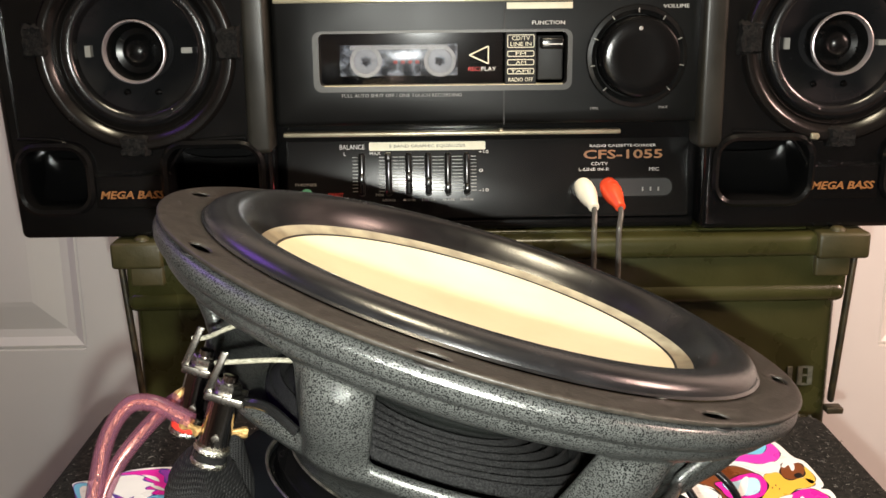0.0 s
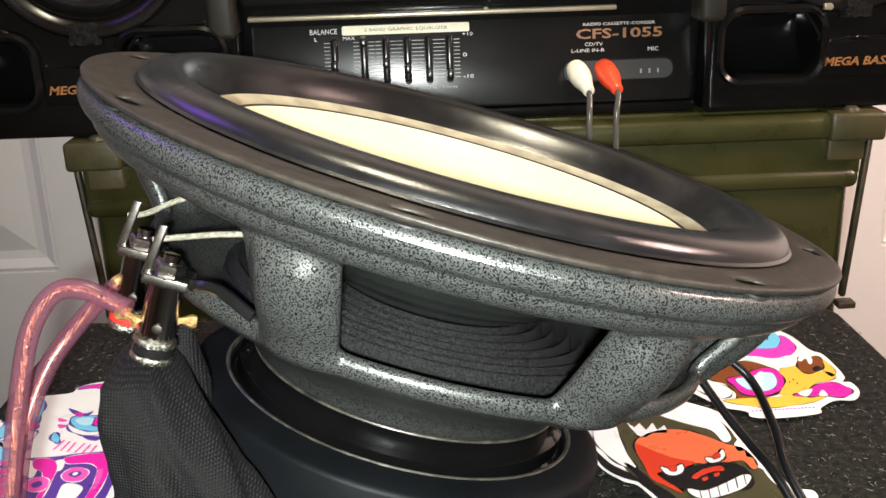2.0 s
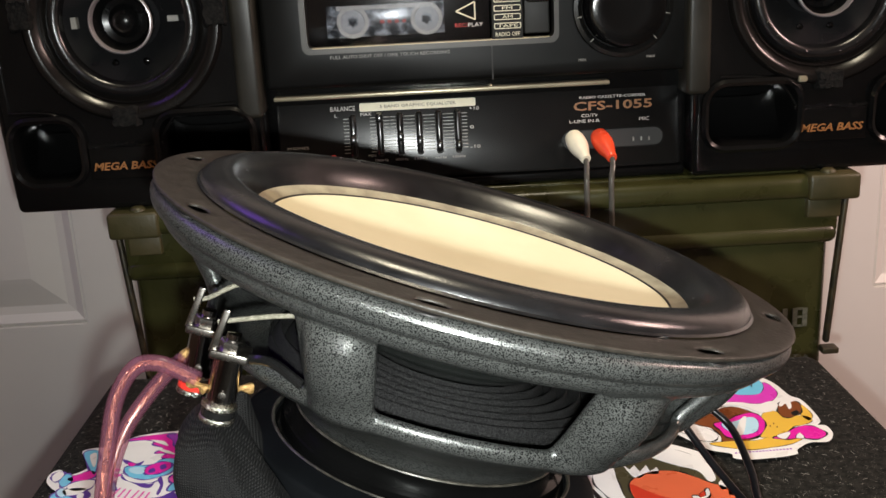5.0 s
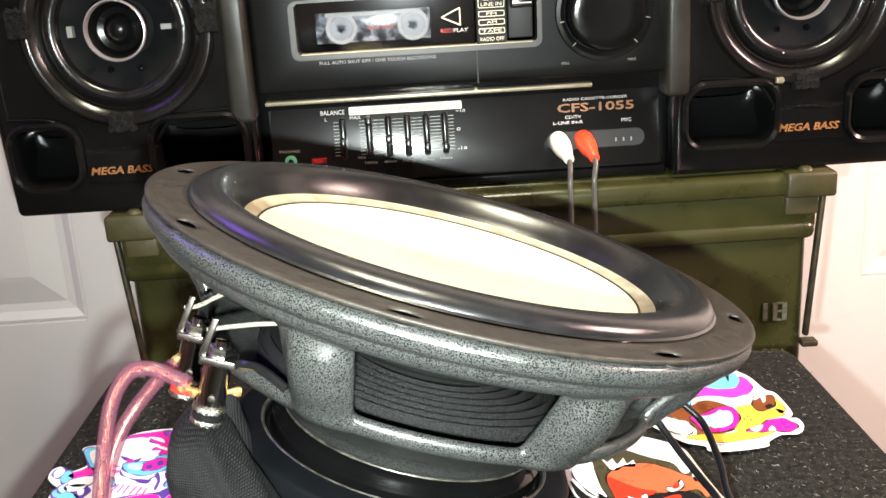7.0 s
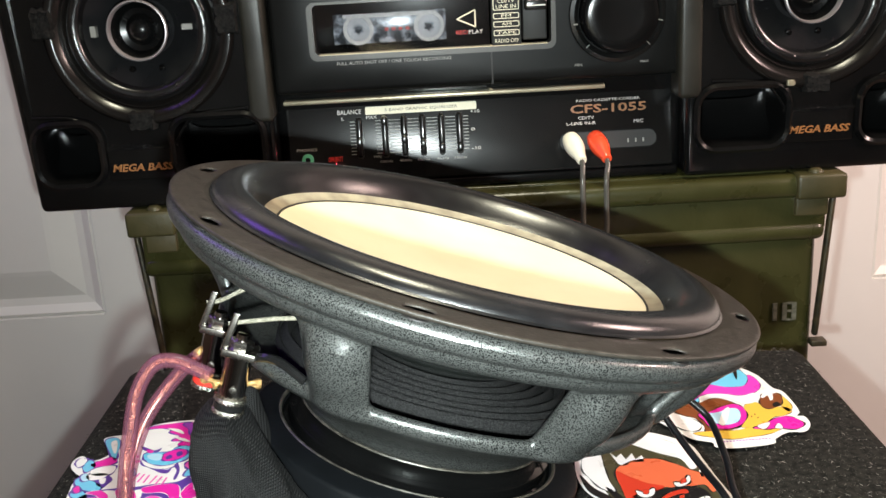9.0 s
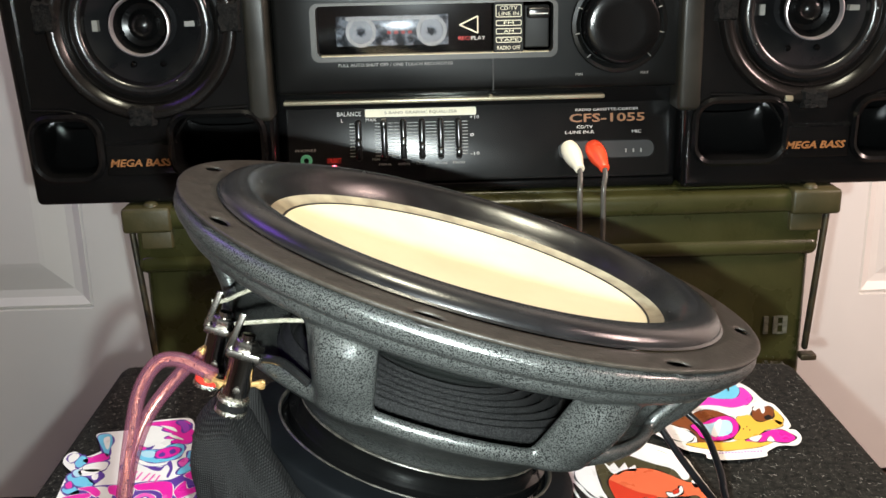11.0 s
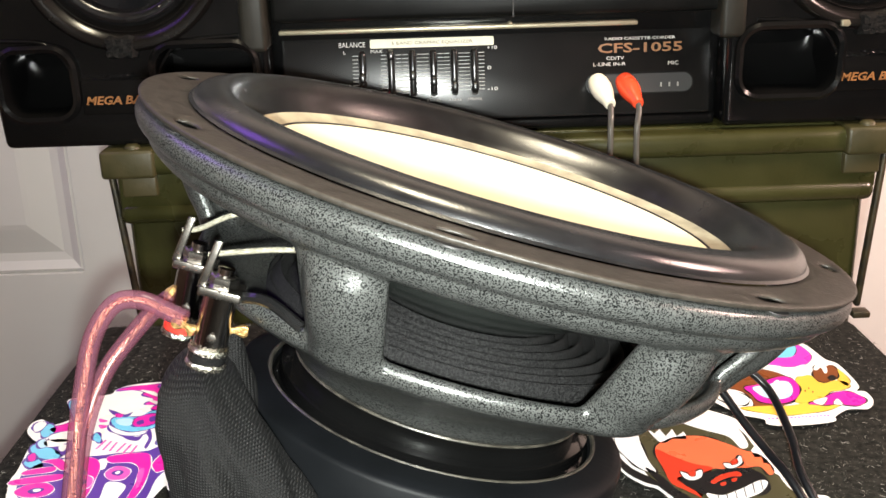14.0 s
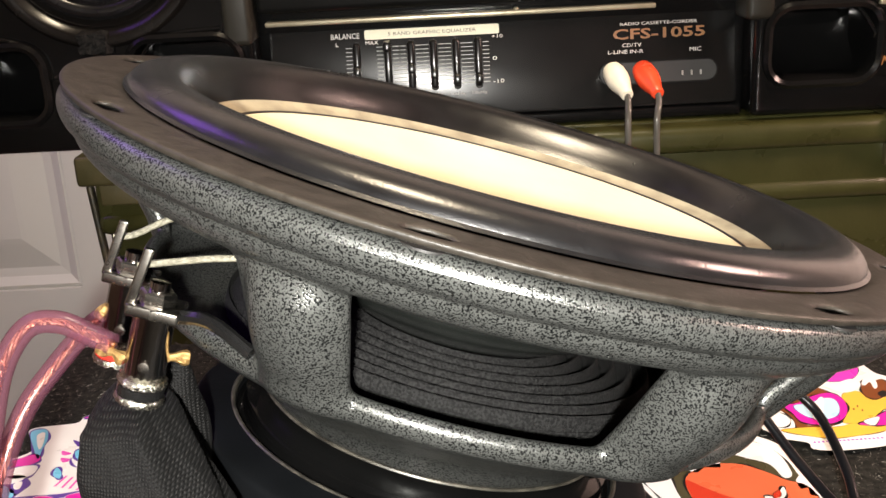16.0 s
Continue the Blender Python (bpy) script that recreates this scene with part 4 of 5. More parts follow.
    p("boot_lip", turned([(0.0498, -0.0726), (0.0502, -0.0718), (0.0508, -0.0717), (0.0511, -0.0721)], 120), LIPGOLD, "worn shiny lip", parent=boot)
    # two binding posts with brackets and tinsel leads
    inv = WM.inverted()
    for base, band, tabdir in (((-0.0308, 0.2470, 0.0900), BLACKBAND, 1), ((-0.0408, 0.2655, 0.0905), REDBAND, 0)):
        o = inv @ Vector(base)
        m = Matrix.Translation(o)
        post = p("binding_post", turned([(0, 0.0005), (0.0036, 0.0005), (0.0041, 0.0012), (0.0041, 0.0182), (0.0044, 0.0186), (0.0044, 0.0205), (0.0020, 0.0210), (0.0020, 0.0250), (0.0, 0.0252)], 28, m), DARKCHROME, "black nickel binding post")
        knurl = bmesh.new()
        for z0 in (-0.0004, 0.0034):
            prof = [(0.0034, z0), (0.0046, z0 + 0.0002), (0.0048, z0 + 0.0005), (0.0048, z0 + 0.0014), (0.0046, z0 + 0.0017), (0.0036, z0 + 0.0019)]
            lathe(knurl, prof, 30, m)
        for v in knurl.verts:
            w = v.co - o
            ang = math.atan2(w.y, w.x)
            if math.hypot(w.x, w.y) > 0.0044:
                s = 1 + 0.03 * math.cos(15 * ang)
                v.co.x, v.co.y = o.x + w.x * s, o.y + w.y * s
        p("knurled_ring", knurl, KNURL, "knurled bright ring", parent=post)
        p("colour_band", turned([(0.0040, 0.0013), (0.00465, 0.0016), (0.00465, 0.0033), (0.0040, 0.0036)], 28, m), band, parent=post)
        p("post_hole", turned([(0, 0.0005), (0.0011, 0.0003), (0.0012, -0.0006)], 14, Matrix.Translation(o + Vector((0.0006, -0.0040, 0.0085))) @ Matrix.Rotation(radians(90), 4, "X")), CHROME, parent=post)
        # bracket plate, nut and upright solder tab
        br = p("bracket", rbox(bmesh.new(), o.x - 0.0050, o.x + 0.0052, o.y - 0.0044, o.y + 0.0050, o.z + 0.0182, o.z + 0.0206, r=0.0005), CHROME, "bright bent terminal bracket")
        tab = rbox(bmesh.new(), o.x - 0.0056, o.x - 0.0036, o.y - 0.0030, o.y - 0.0020, o.z + 0.0195, o.z + 0.0318, r=0.0004)
        for v in tab.verts:
            v.co.x += 0.16 * max(0, v.co.z - o.z - 0.020)
        p("solder_tab", tab, CHROME, parent=br)
        nut = bmesh.new()
        lathe(nut, [(0.0018, 0.0206), (0.0034, 0.0206), (0.0036, 0.0210), (0.0036, 0.0228), (0.0032, 0.0232), (0.0018, 0.0232)], 6, m)
        p("nut", nut, CHROME, parent=br)
        t0 = o + Vector((-0.0040, 0, 0.0280))
        end = Vector((0, 0, -0.020))
        ang = radians(-122 if tabdir else -150)
        end.x, end.y = 0.066 * math.cos(ang), 0.066 * math.sin(ang)
        p("tinsel_lead", pipe([t0 + Vector((-0.001, 0, -0.001)), t0 + Vector((0.003, 0.0006, 0.0004)), t0.lerp(end, 0.5) + Vector((0, 0, 0.0008)), end], 0.0007, seg=8), TINSEL, "braided cream tinsel lead")
        # bracket arm that joins the posts to the basket
        rim = Vector((0.079 * math.cos(ang), 0.079 * math.sin(ang), -0.037))
        p("bracket_arm", pipe([o + Vector((0.003, 0, 0.0185)), o.lerp(rim, 0.55) + Vector((0, 0, 0.011)), rim], 0.0014, seg=8), BLACKBAND, "black terminal arm")
    return sub


subwoofer()


def speaker_wire():
    w = thing("speaker_wire", (-0.065, 0.30, 0.0), "twin copper speaker wire in clear pink insulation", "cable")
    runs = [
        [(-0.0345, 0.2480, 0.1015), (-0.0385, 0.2490, 0.1032), (-0.0450, 0.2500, 0.1060), (-0.0515, 0.2500, 0.1052), (-0.0570, 0.2480, 0.0975), (-0.0600, 0.2440, 0.0850), (-0.0625, 0.2380, 0.0680), (-0.0650, 0.2300, 0.0480), (-0.070, 0.222, 0.020), (-0.085, 0.21, 0.0035), (-0.12, 0.17, 0.0032)],
        [(-0.0415, 0.2660, 0.1010), (-0.0460, 0.2655, 0.0978), (-0.0530, 0.2640, 0.0908), (-0.0590, 0.2595, 0.0835), (-0.0628, 0.2535, 0.0745), (-0.0650, 0.2480, 0.0640), (-0.0670, 0.2400, 0.0450), (-0.0710, 0.2320, 0.0240), (-0.080, 0.222, 0.0040), (-0.09, 0.2050, 0.0032), (-0.125, 0.165, 0.0032)]]
    for pts in runs:
        part("insulation", pipe(pts, 0.0023, seg=14, n=8), JACKET, w, "clear pink plastic insulation")
        path = spline(pts, 8)
        for k in range(5):
            ph = k * 1.2566
            strand = [q + 0.00062 * Vector((math.cos(ph + i * 0.55), math.sin(ph + i * 0.55), 0.3 * math.sin(ph + i * 0.55))) for i, q in enumerate(path)]
            part("copper_strand", pipe(strand, 0.00038, seg=6, n=2), COPPER, w, "twisted copper strand")
    for a, b in (((-0.0375, 0.2480, 0.1010), (-0.0325, 0.2470, 0.0985)), ((-0.0290, 0.2475, 0.0975), (-0.0205, 0.2500, 0.0970)), ((-0.0430, 0.2655, 0.1005), (-0.0390, 0.2665, 0.1040))):
        part("bare_end", pipe([a, Vector(a).lerp(Vector(b), 0.6) + Vector((0, 0, 0.0006)), b], lambda t: 0.0012 + 0.0004 * math.sin(9 * t), seg=8, n=5), BRASS, w, "bare frayed copper end")


speaker_wire()


def cloth_sleeve():
    """Black mesh cloth bunched under the posts."""
    s = thing("mesh_sleeve", (-0.03, 0.245, 0), "bunched black mesh cloth sleeve propping the terminals", "cloth")
    keys = [(0.0905, -0.0345, 0.0075, 0.2570, 0.0120), (0.0860, -0.0335, 0.0085, 0.2500, 0.0130), (0.0780, -0.0300, 0.0112, 0.2440, 0.0130), (0.0650, -0.0255, 0.0140, 0.2385, 0.0125),
            (0.0560, -0.0230, 0.0165, 0.2360, 0.0120), (0.0300, -0.0220, 0.0190, 0.2300, 0.0130), (0.0, -0.0230, 0.0220, 0.2260, 0.0150)]
    bm = bmesh.new()
    rows, n, lv = [], 112, 96
    for j in range(lv + 1):
        t = j / lv
        z = 0.0905 * (1 - t)
        k = next(i for i in range(len(keys) - 1) if keys[i + 1][0] <= z + 1e-9)
        f = (keys[k][0] - z) / (keys[k][0] - keys[k + 1][0])
        _, cx, rx, cy, ry = [p + (q - p) * f for p, q in zip(keys[k], keys[k + 1])]
        close = min(1, (t / 0.05) ** 0.5) if t < 0.05 else 1
        row = []
        for i in range(n):
            a = 2 * math.pi * i / n
            d = math.atan2(math.sin(a + 1.40 - 0.5 * t), math.cos(a + 1.40 - 0.5 * t))
            w = Vector((math.cos(a), math.sin(a), 0))
            g = -0.26 * math.exp(-(d / 0.20) ** 2) * min(1, 4 * t) + 0.16 * noise.noise(w * 1.3 + Vector((0, 0, t * 5))) + 0.07 * math.sin(5 * a + 16 * t + 2 * noise.noise(w + Vector((3, 0, t * 4))))
            g += 0.05 * noise.noise(w * 4 + Vector((0, 0, t * 16)))
            row.append(bm.verts.new((cx + (rx * (1 + g) * close + 1e-4) * math.cos(a), cy + (ry * (1 + g) * close + 1e-4) * math.sin(a), z)))
        rows.append(row)
    for a, b in zip(rows, rows[1:]):
        for i in range(n):
            bm.faces.new([a[i], a[(i + 1) % n], b[(i + 1) % n], b[i]])
    bm.faces.new(rows[0])
    bm.faces.new(rows[-1])
    part("cloth", bm, CLOTH, s)
    bm = bmesh.new()
    bmesh.ops.create_icosphere(bm, subdivisions=4, radius=1)
    for v in bm.verts:
        d = 1 + 0.22 * noise.noise(v.co * 1.7) + 0.08 * math.sin(7 * v.co.x + 3 * v.co.z)
        v.co = Vector((-0.032 + 0.0095 * d * v.co.x, 0.266 + 0.008 * d * v.co.y, 0.068 + 0.024 * d * v.co.z))
    part("cloth_fold", bm, CLOTH, s)


cloth_sleeve()


def black_wires():
    w = thing("black_wire", (0.14, 0.28, 0), "pair of thin black wires coming out of the subwoofer", "cable")
    part("wire", pipe([(0.078, 0.342, 0.062), (0.094, 0.34, 0.056), (0.1144, 0.335, 0.0451), (0.1207, 0.328, 0.036), (0.1265, 0.318, 0.0282), (0.1314, 0.308, 0.023), (0.1355, 0.298, 0.0187), (0.1455, 0.275, 0.003), (0.156, 0.24, 0.0022), (0.17, 0.17, 0.0022)], 0.0014, seg=10), CABLEBLACK, w)
    part("wire", pipe([(0.082, 0.346, 0.066), (0.101, 0.344, 0.062), (0.1244, 0.34, 0.0447), (0.1326, 0.336, 0.0389), (0.1384, 0.33, 0.0332), (0.1394, 0.312, 0.0265), (0.1396, 0.298, 0.0184), (0.149, 0.276, 0.003), (0.16, 0.24, 0.0022), (0.175, 0.17, 0.0022)], 0.0014, seg=10), CABLEBLACK, w)


black_wires()


# ---- stickers ----
def smooth_loop(pts, n=6):
    p = [Vector((x, y, 0)) for x, y in pts]
    k = len(p)
    out = []
    for i in range(k):
        a, b, c, d = p[i - 1], p[i], p[(i + 1) % k], p[(i + 2) % k]
        for j in range(n):
            t = j / n
            out.append(0.5 * (2 * b + (c - a) * t + (2 * a - 5 * b + 4 * c - d) * t * t + (3 * b - a - 3 * c + d) * t ** 3))
    return out


def patch(name, pts, layer, material, parent, label="", n=6, thick=0.00006, ink=None, line=1.5):
    """A flat piece of printed vinyl with a smooth outline, in millimetres."""
    z = 0.0022 + layer * 0.00012
    bm = bmesh.new()
    loop = smooth_loop(pts, n) if n > 1 else [Vector((x, y, 0)) for x, y in pts]
    if ink:
        k = len(loop)
        area = sum(loop[i].x * loop[(i + 1) % k].y - loop[(i + 1) % k].x * loop[i].y for i in range(k))
        grown = []
        for i in range(k):
            d = (loop[(i + 1) % k] - loop[i - 1])
            w = line * (0.35 + 0.25 * math.sin(i * 0.7))
            grown.append(loop[i] + Vector((d.y, -d.x, 0)).normalized() * (w if area > 0 else -w))
        patch("ink_line", [(q.x, q.y) for q in grown], layer - 0.5, ink, parent, n=1)
    a = [bm.verts.new((q.x / 1000, q.y / 1000, z)) for q in loop]
    b = [bm.verts.new((q.x / 1000, q.y / 1000, z - thick)) for q in loop]
    bm.faces.new(a)
    for i in range(len(a)):
        bm.faces.new([a[i], b[i], b[(i + 1) % len(a)], a[(i + 1) % len(a)]])
    bmesh.ops.triangulate(bm, faces=[f for f in bm.faces if len(f.verts) > 4])
    return part(name, bm, material, parent, label, smooth=False)


def sticker_goggles():
    s = thing("sticker", (0.165, 0.4, 0.002), "glossy die-cut sticker with brown, yellow, pink and blue shapes", "sticker", "stickers on the carpet")
    patch("backing", [(129.4, 396.7), (133.3, 412.6), (141.0, 426.8), (151.0, 433.7), (161.8, 440.8), (173.1, 453.0), (185.0, 445.1), (191.3, 434.5), (193.9, 420.2), (197.4, 415.0), (198.3, 403.0), (197.8, 393.4), (195.4, 389.7), (198.4, 388.3), (198.3, 380.8), (193.6, 374.3), (186.0, 374.4), (178.8, 369.3), (176.9, 365.4), (167.6, 363.6), (156.8, 363.3), (150.9, 365.2), (150.6, 369.2), (143.2, 373.2), (138.5, 380.3), (133.2, 389.2)], 0, V["white"], s)
    patch("print_patch", [(139.4, 417.0), (147.8, 430.1), (156.2, 434.6), (159.6, 433.1), (157.0, 427.5), (152.0, 427.2), (147.8, 421.2), (148.5, 413.8), (152.3, 406.4), (159.6, 410.6), (166.7, 410.7), (171.8, 403.2), (173.7, 397.9), (171.7, 390.3), (166.3, 382.0), (159.1, 378.8), (153.2, 379.8), (150.6, 379.4), (151.3, 386.3), (149.3, 392.4), (143.0, 397.9), (138.2, 406.3), (134.9, 410.1)], 1, V["brown"], s, ink=V["black"])
    patch("print_patch", [(132.7, 405.5), (136.3, 401.8), (142.8, 396.8), (148.1, 390.9), (150.1, 385.3), (146.8, 380.7), (142.0, 381.6), (136.8, 388.4), (132.0, 394.8)], 2, V["white"], s, ink=V["black"])
    patch("print_patch", [(148.4, 423.7), (148.9, 417.5), (150.3, 410.7), (152.3, 406.4), (155.7, 410.9), (155.5, 420.0), (153.5, 426.5)], 2, V["blue"], s, ink=V["black"])
    patch("print_patch", [(156.5, 425.6), (162.3, 429.6), (168.6, 429.8), (173.4, 434.6), (177.4, 444.3), (183.9, 441.8), (185.8, 433.6), (184.8, 427.2), (179.6, 421.3), (172.1, 421.3), (165.0, 424.9)], 2, V["blue"], s, ink=V["black"])
    patch("print_patch", [(152.4, 424.6), (157.9, 426.8), (165.4, 426.2), (172.4, 422.5), (180.0, 422.5), (184.5, 427.9), (186.5, 434.9), (189.1, 430.1), (188.7, 421.9), (184.2, 415.4), (176.2, 413.0), (166.5, 416.1), (158.3, 415.5), (153.3, 409.9), (153.9, 406.3), (152.6, 411.1), (153.4, 418.3)], 3, V["orchid"], s, ink=V["black"], line=0.7)
    patch("print_patch", [(156.3, 413.3), (162.4, 415.8), (170.0, 414.7), (175.8, 411.8), (182.7, 414.3), (185.1, 411.1), (181.9, 405.4), (175.0, 403.6), (169.9, 409.9), (162.8, 412.8), (157.0, 410.8)], 4, V["white"], s)
    patch("print_patch", [(161.2, 436.9), (171.9, 448.9), (178.3, 448.4), (173.5, 435.9), (168.6, 431.7), (163.2, 432.1)], 3, V["olive"], s, ink=V["black"])
    patch("print_patch", [(179.3, 444.9), (180.2, 440.7), (179.5, 430.2), (181.7, 436.6), (182.7, 443.2)], 5, V["black"], s)
    patch("print_patch", [(175.2, 402.4), (180.2, 405.0), (183.2, 402.4), (185.7, 398.2), (189.8, 399.0), (193.7, 397.6), (194.3, 393.6), (189.2, 390.1), (184.6, 389.3), (180.5, 384.7), (174.8, 381.4), (170.1, 380.7), (167.5, 381.9), (172.7, 390.2), (173.3, 396.8)], 2, V["yellow"], s, ink=V["black"], line=0.7)
    patch("print_patch", [(193.1, 410.5), (195.8, 408.5), (196.1, 398.6), (192.8, 393.7), (191.5, 400.1)], 2, V["yellow"], s, ink=V["black"], line=0.7)
    patch("print_patch", [(144.6, 378.3), (154.3, 379.2), (164.0, 378.5), (170.8, 380.6), (178.8, 378.5), (184.1, 378.1), (178.8, 374.3), (169.2, 371.9), (159.2, 371.1), (150.4, 374.3)], 2, V["yellow"], s, ink=V["black"], line=0.7)
    patch("print_patch", [(151.4, 395.6), (157.1, 397.5), (164.1, 402.1), (170.7, 403.9), (173.6, 399.1), (172.6, 391.3), (167.8, 383.5), (159.6, 380.4), (153.5, 383.4), (152.4, 390.0)], 3, V["magenta"], s, ink=V["black"])
    patch("print_patch", [(154.5, 394.8), (160.7, 396.6), (166.7, 399.6), (170.4, 398.8), (170.2, 392.6), (166.9, 386.2), (161.2, 384.0), (156.1, 387.0)], 4, V["paleblue"], s, ink=V["purple"], line=0.7)
    patch("print_patch", [(158.2, 385.8), (164.0, 398.1), (167.0, 399.6), (160.9, 384.5)], 5, V["white"], s)
    patch("print_patch", [(183.8, 406.5), (187.2, 413.4), (190.4, 411.9), (193.9, 412.9), (194.6, 408.0), (191.6, 401.2), (186.0, 397.6), (182.7, 400.1)], 3, V["brown"], s, ink=V["black"])
    patch("print_patch", [(185.2, 409.9), (189.1, 415.7), (191.4, 413.1), (190.1, 407.2), (188.2, 405.5), (188.7, 410.8), (186.1, 408.6)], 4, V["white"], s)
    patch("print_patch", [(187.8, 401.5), (190.7, 403.6), (191.4, 401.2), (188.4, 398.6)], 4, V["black"], s)
    patch("print_patch", [(172.2, 379.5), (177.6, 382.3), (184.3, 387.2), (190.0, 388.9), (194.0, 385.9), (195.2, 380.5), (190.5, 376.6), (183.6, 378.2), (177.4, 378.1)], 3, V["magenta"], s, ink=V["black"])
    patch("print_patch", [(174.6, 381.4), (180.8, 383.6), (177.2, 378.1), (174.9, 378.8)], 5, V["white"], s, ink=V["black"], line=0.6)
    patch("print_patch", [(181.5, 378.3), (184.4, 382.3), (184.7, 377.6)], 5, V["white"], s, ink=V["black"], line=0.6)
    patch("print_patch", [(174.6, 391.2), (175.1, 391.1), (174.7, 390.0), (174.2, 390.1)], 3, V["brown"], s)
    patch("print_patch", [(176.8, 393.2), (177.3, 393.2), (176.9, 392.1), (176.4, 392.1)], 3, V["brown"], s)
    patch("print_patch", [(177.2, 389.9), (177.7, 389.8), (177.3, 388.8), (176.8, 388.8)], 3, V["brown"], s)
    # plain bars for the small printed line
    for k in range(17):
        x, y = 152.5 + 1.45 * k, 368.6 + 0.05 * k
        patch("print_bar", [(x, y), (x + 0.8, y), (x + 0.8, y + 0.9), (x, y + 0.9)], 1, V["violet"], s, n=1)


sticker_goggles()


def sticker_hair():
    s = thing("sticker", (-0.105, 0.385, 0.002), "glossy die-cut sticker with magenta, blue and purple shapes", "sticker", "stickers on the carpet")
    patch("backing", [(-127.4, 338.0), (-129.0, 344.8), (-128.8, 350.8), (-129.6, 358.9), (-130.3, 365.9), (-129.0, 371.5), (-132.1, 375.1), (-135.9, 380.8), (-136.6, 387.5), (-133.3, 390.4), (-128.0, 385.4), (-122.8, 388.6), (-121.7, 392.7), (-125.2, 399.4), (-128.5, 406.2), (-124.8, 408.8), (-112.3, 410.7), (-110.5, 415.7), (-104.0, 419.4), (-93.7, 421.0), (-86.8, 419.9), (-82.2, 409.1), (-79.2, 400.5), (-79.6, 392.4), (-76.4, 389.0), (-72.5, 379.0), (-69.3, 371.4), (-66.3, 364.0), (-63.4, 352.3), (-64.0, 337.3), (-67.6, 332.2), (-70.3, 334.8), (-71.9, 336.9), (-75.6, 325.9), (-81.0, 323.8), (-88.0, 325.8), (-91.3, 322.2), (-101.6, 320.9), (-110.7, 322.6), (-124.1, 330.4)], 0, V["white"], s)
    patch("print_patch", [(-110.2, 414.6), (-101.0, 418.0), (-90.5, 418.4), (-86.7, 415.8), (-84.0, 408.7), (-80.5, 404.5), (-83.2, 402.4), (-80.4, 398.9), (-82.9, 394.8), (-87.1, 394.6), (-91.4, 396.5), (-89.5, 399.6), (-94.8, 400.5), (-92.2, 404.7), (-98.0, 409.7), (-95.3, 411.8), (-102.7, 414.0)], 1, V["magenta"], s, ink=V["purple"], line=1.8)
    patch("print_patch", [(-92.9, 417.4), (-88.7, 416.5), (-85.5, 409.9), (-86.7, 405.5), (-89.5, 411.3)], 2, V["violet"], s, ink=V["purple"], line=1.8)
    patch("print_patch", [(-99.9, 413.2), (-93.6, 411.1), (-90.5, 406.3), (-94.7, 408.9)], 3, V["white"], s)
    patch("print_patch", [(-94.6, 403.8), (-89.5, 401.8), (-85.5, 397.7), (-90.0, 399.6)], 3, V["white"], s)
    patch("print_patch", [(-127.2, 404.5), (-122.1, 406.3), (-118.9, 398.9), (-118.1, 391.4), (-117.0, 384.1), (-120.8, 390.6)], 1, V["blue"], s, ink=V["purple"], line=1.8)
    patch("print_patch", [(-123.8, 401.5), (-121.5, 403.5), (-118.9, 393.6), (-119.6, 391.5)], 2, V["white"], s)
    patch("print_patch", [(-108.6, 396.6), (-105.1, 394.7), (-100.9, 391.8), (-98.1, 393.7), (-99.1, 389.6), (-102.0, 390.3), (-105.5, 392.1)], 2, V["purple"], s)
    patch("print_patch", [(-104.6, 392.6), (-101.2, 391.3), (-101.7, 389.2), (-103.6, 389.9)], 3, V["magenta"], s)
    patch("print_patch", [(-105.0, 388.4), (-100.7, 390.2), (-94.7, 389.3), (-91.4, 393.2), (-86.5, 395.0), (-83.7, 390.1), (-83.9, 383.3), (-88.2, 379.1), (-95.1, 377.6), (-101.8, 381.5)], 1, V["blue"], s, ink=V["purple"], line=1.8)
    patch("print_patch", [(-103.2, 387.2), (-99.0, 388.5), (-95.5, 386.2), (-96.5, 382.2), (-100.8, 383.5)], 2, V["paleblue"], s)
    patch("print_patch", [(-96.0, 385.2), (-94.2, 389.2), (-89.7, 391.5), (-85.9, 390.2), (-85.5, 385.0), (-89.7, 381.7), (-93.6, 381.5)], 2, V["magenta"], s, ink=V["purple"], line=1.8)
    patch("print_patch", [(-94.1, 384.6), (-92.3, 386.5), (-91.0, 383.8), (-92.9, 382.4)], 3, V["purple"], s)
    patch("print_patch", [(-89.9, 387.9), (-88.0, 389.3), (-86.8, 386.1), (-88.7, 384.7)], 3, V["purple"], s)
    patch("print_patch", [(-104.7, 383.2), (-100.9, 380.0), (-95.1, 376.6), (-88.4, 377.1), (-90.7, 374.3), (-96.6, 374.7), (-101.8, 378.0)], 2, V["white"], s, ink=V["purple"], line=1.8)
    patch("print_patch", [(-110.2, 389.3), (-106.1, 386.9), (-108.9, 386.1)], 1, V["pink"], s)
    patch("print_patch", [(-108.8, 384.0), (-104.5, 382.7), (-107.0, 380.9)], 1, V["pink"], s)
    patch("print_patch", [(-130.8, 381.0), (-130.4, 385.0), (-128.2, 385.9), (-124.7, 381.1), (-125.8, 376.7), (-128.0, 375.8)], 1, V["blue"], s, ink=V["purple"], line=1.8)
    patch("print_patch", [(-134.7, 384.8), (-133.4, 388.3), (-130.3, 386.5), (-130.7, 381.5), (-132.7, 380.1)], 2, V["white"], s, ink=V["purple"], line=1.8)
    patch("print_patch", [(-127.4, 381.8), (-123.9, 385.1), (-118.8, 387.8), (-116.1, 383.5), (-118.6, 380.2), (-122.8, 378.0)], 1, V["magenta"], s, ink=V["purple"], line=1.8)
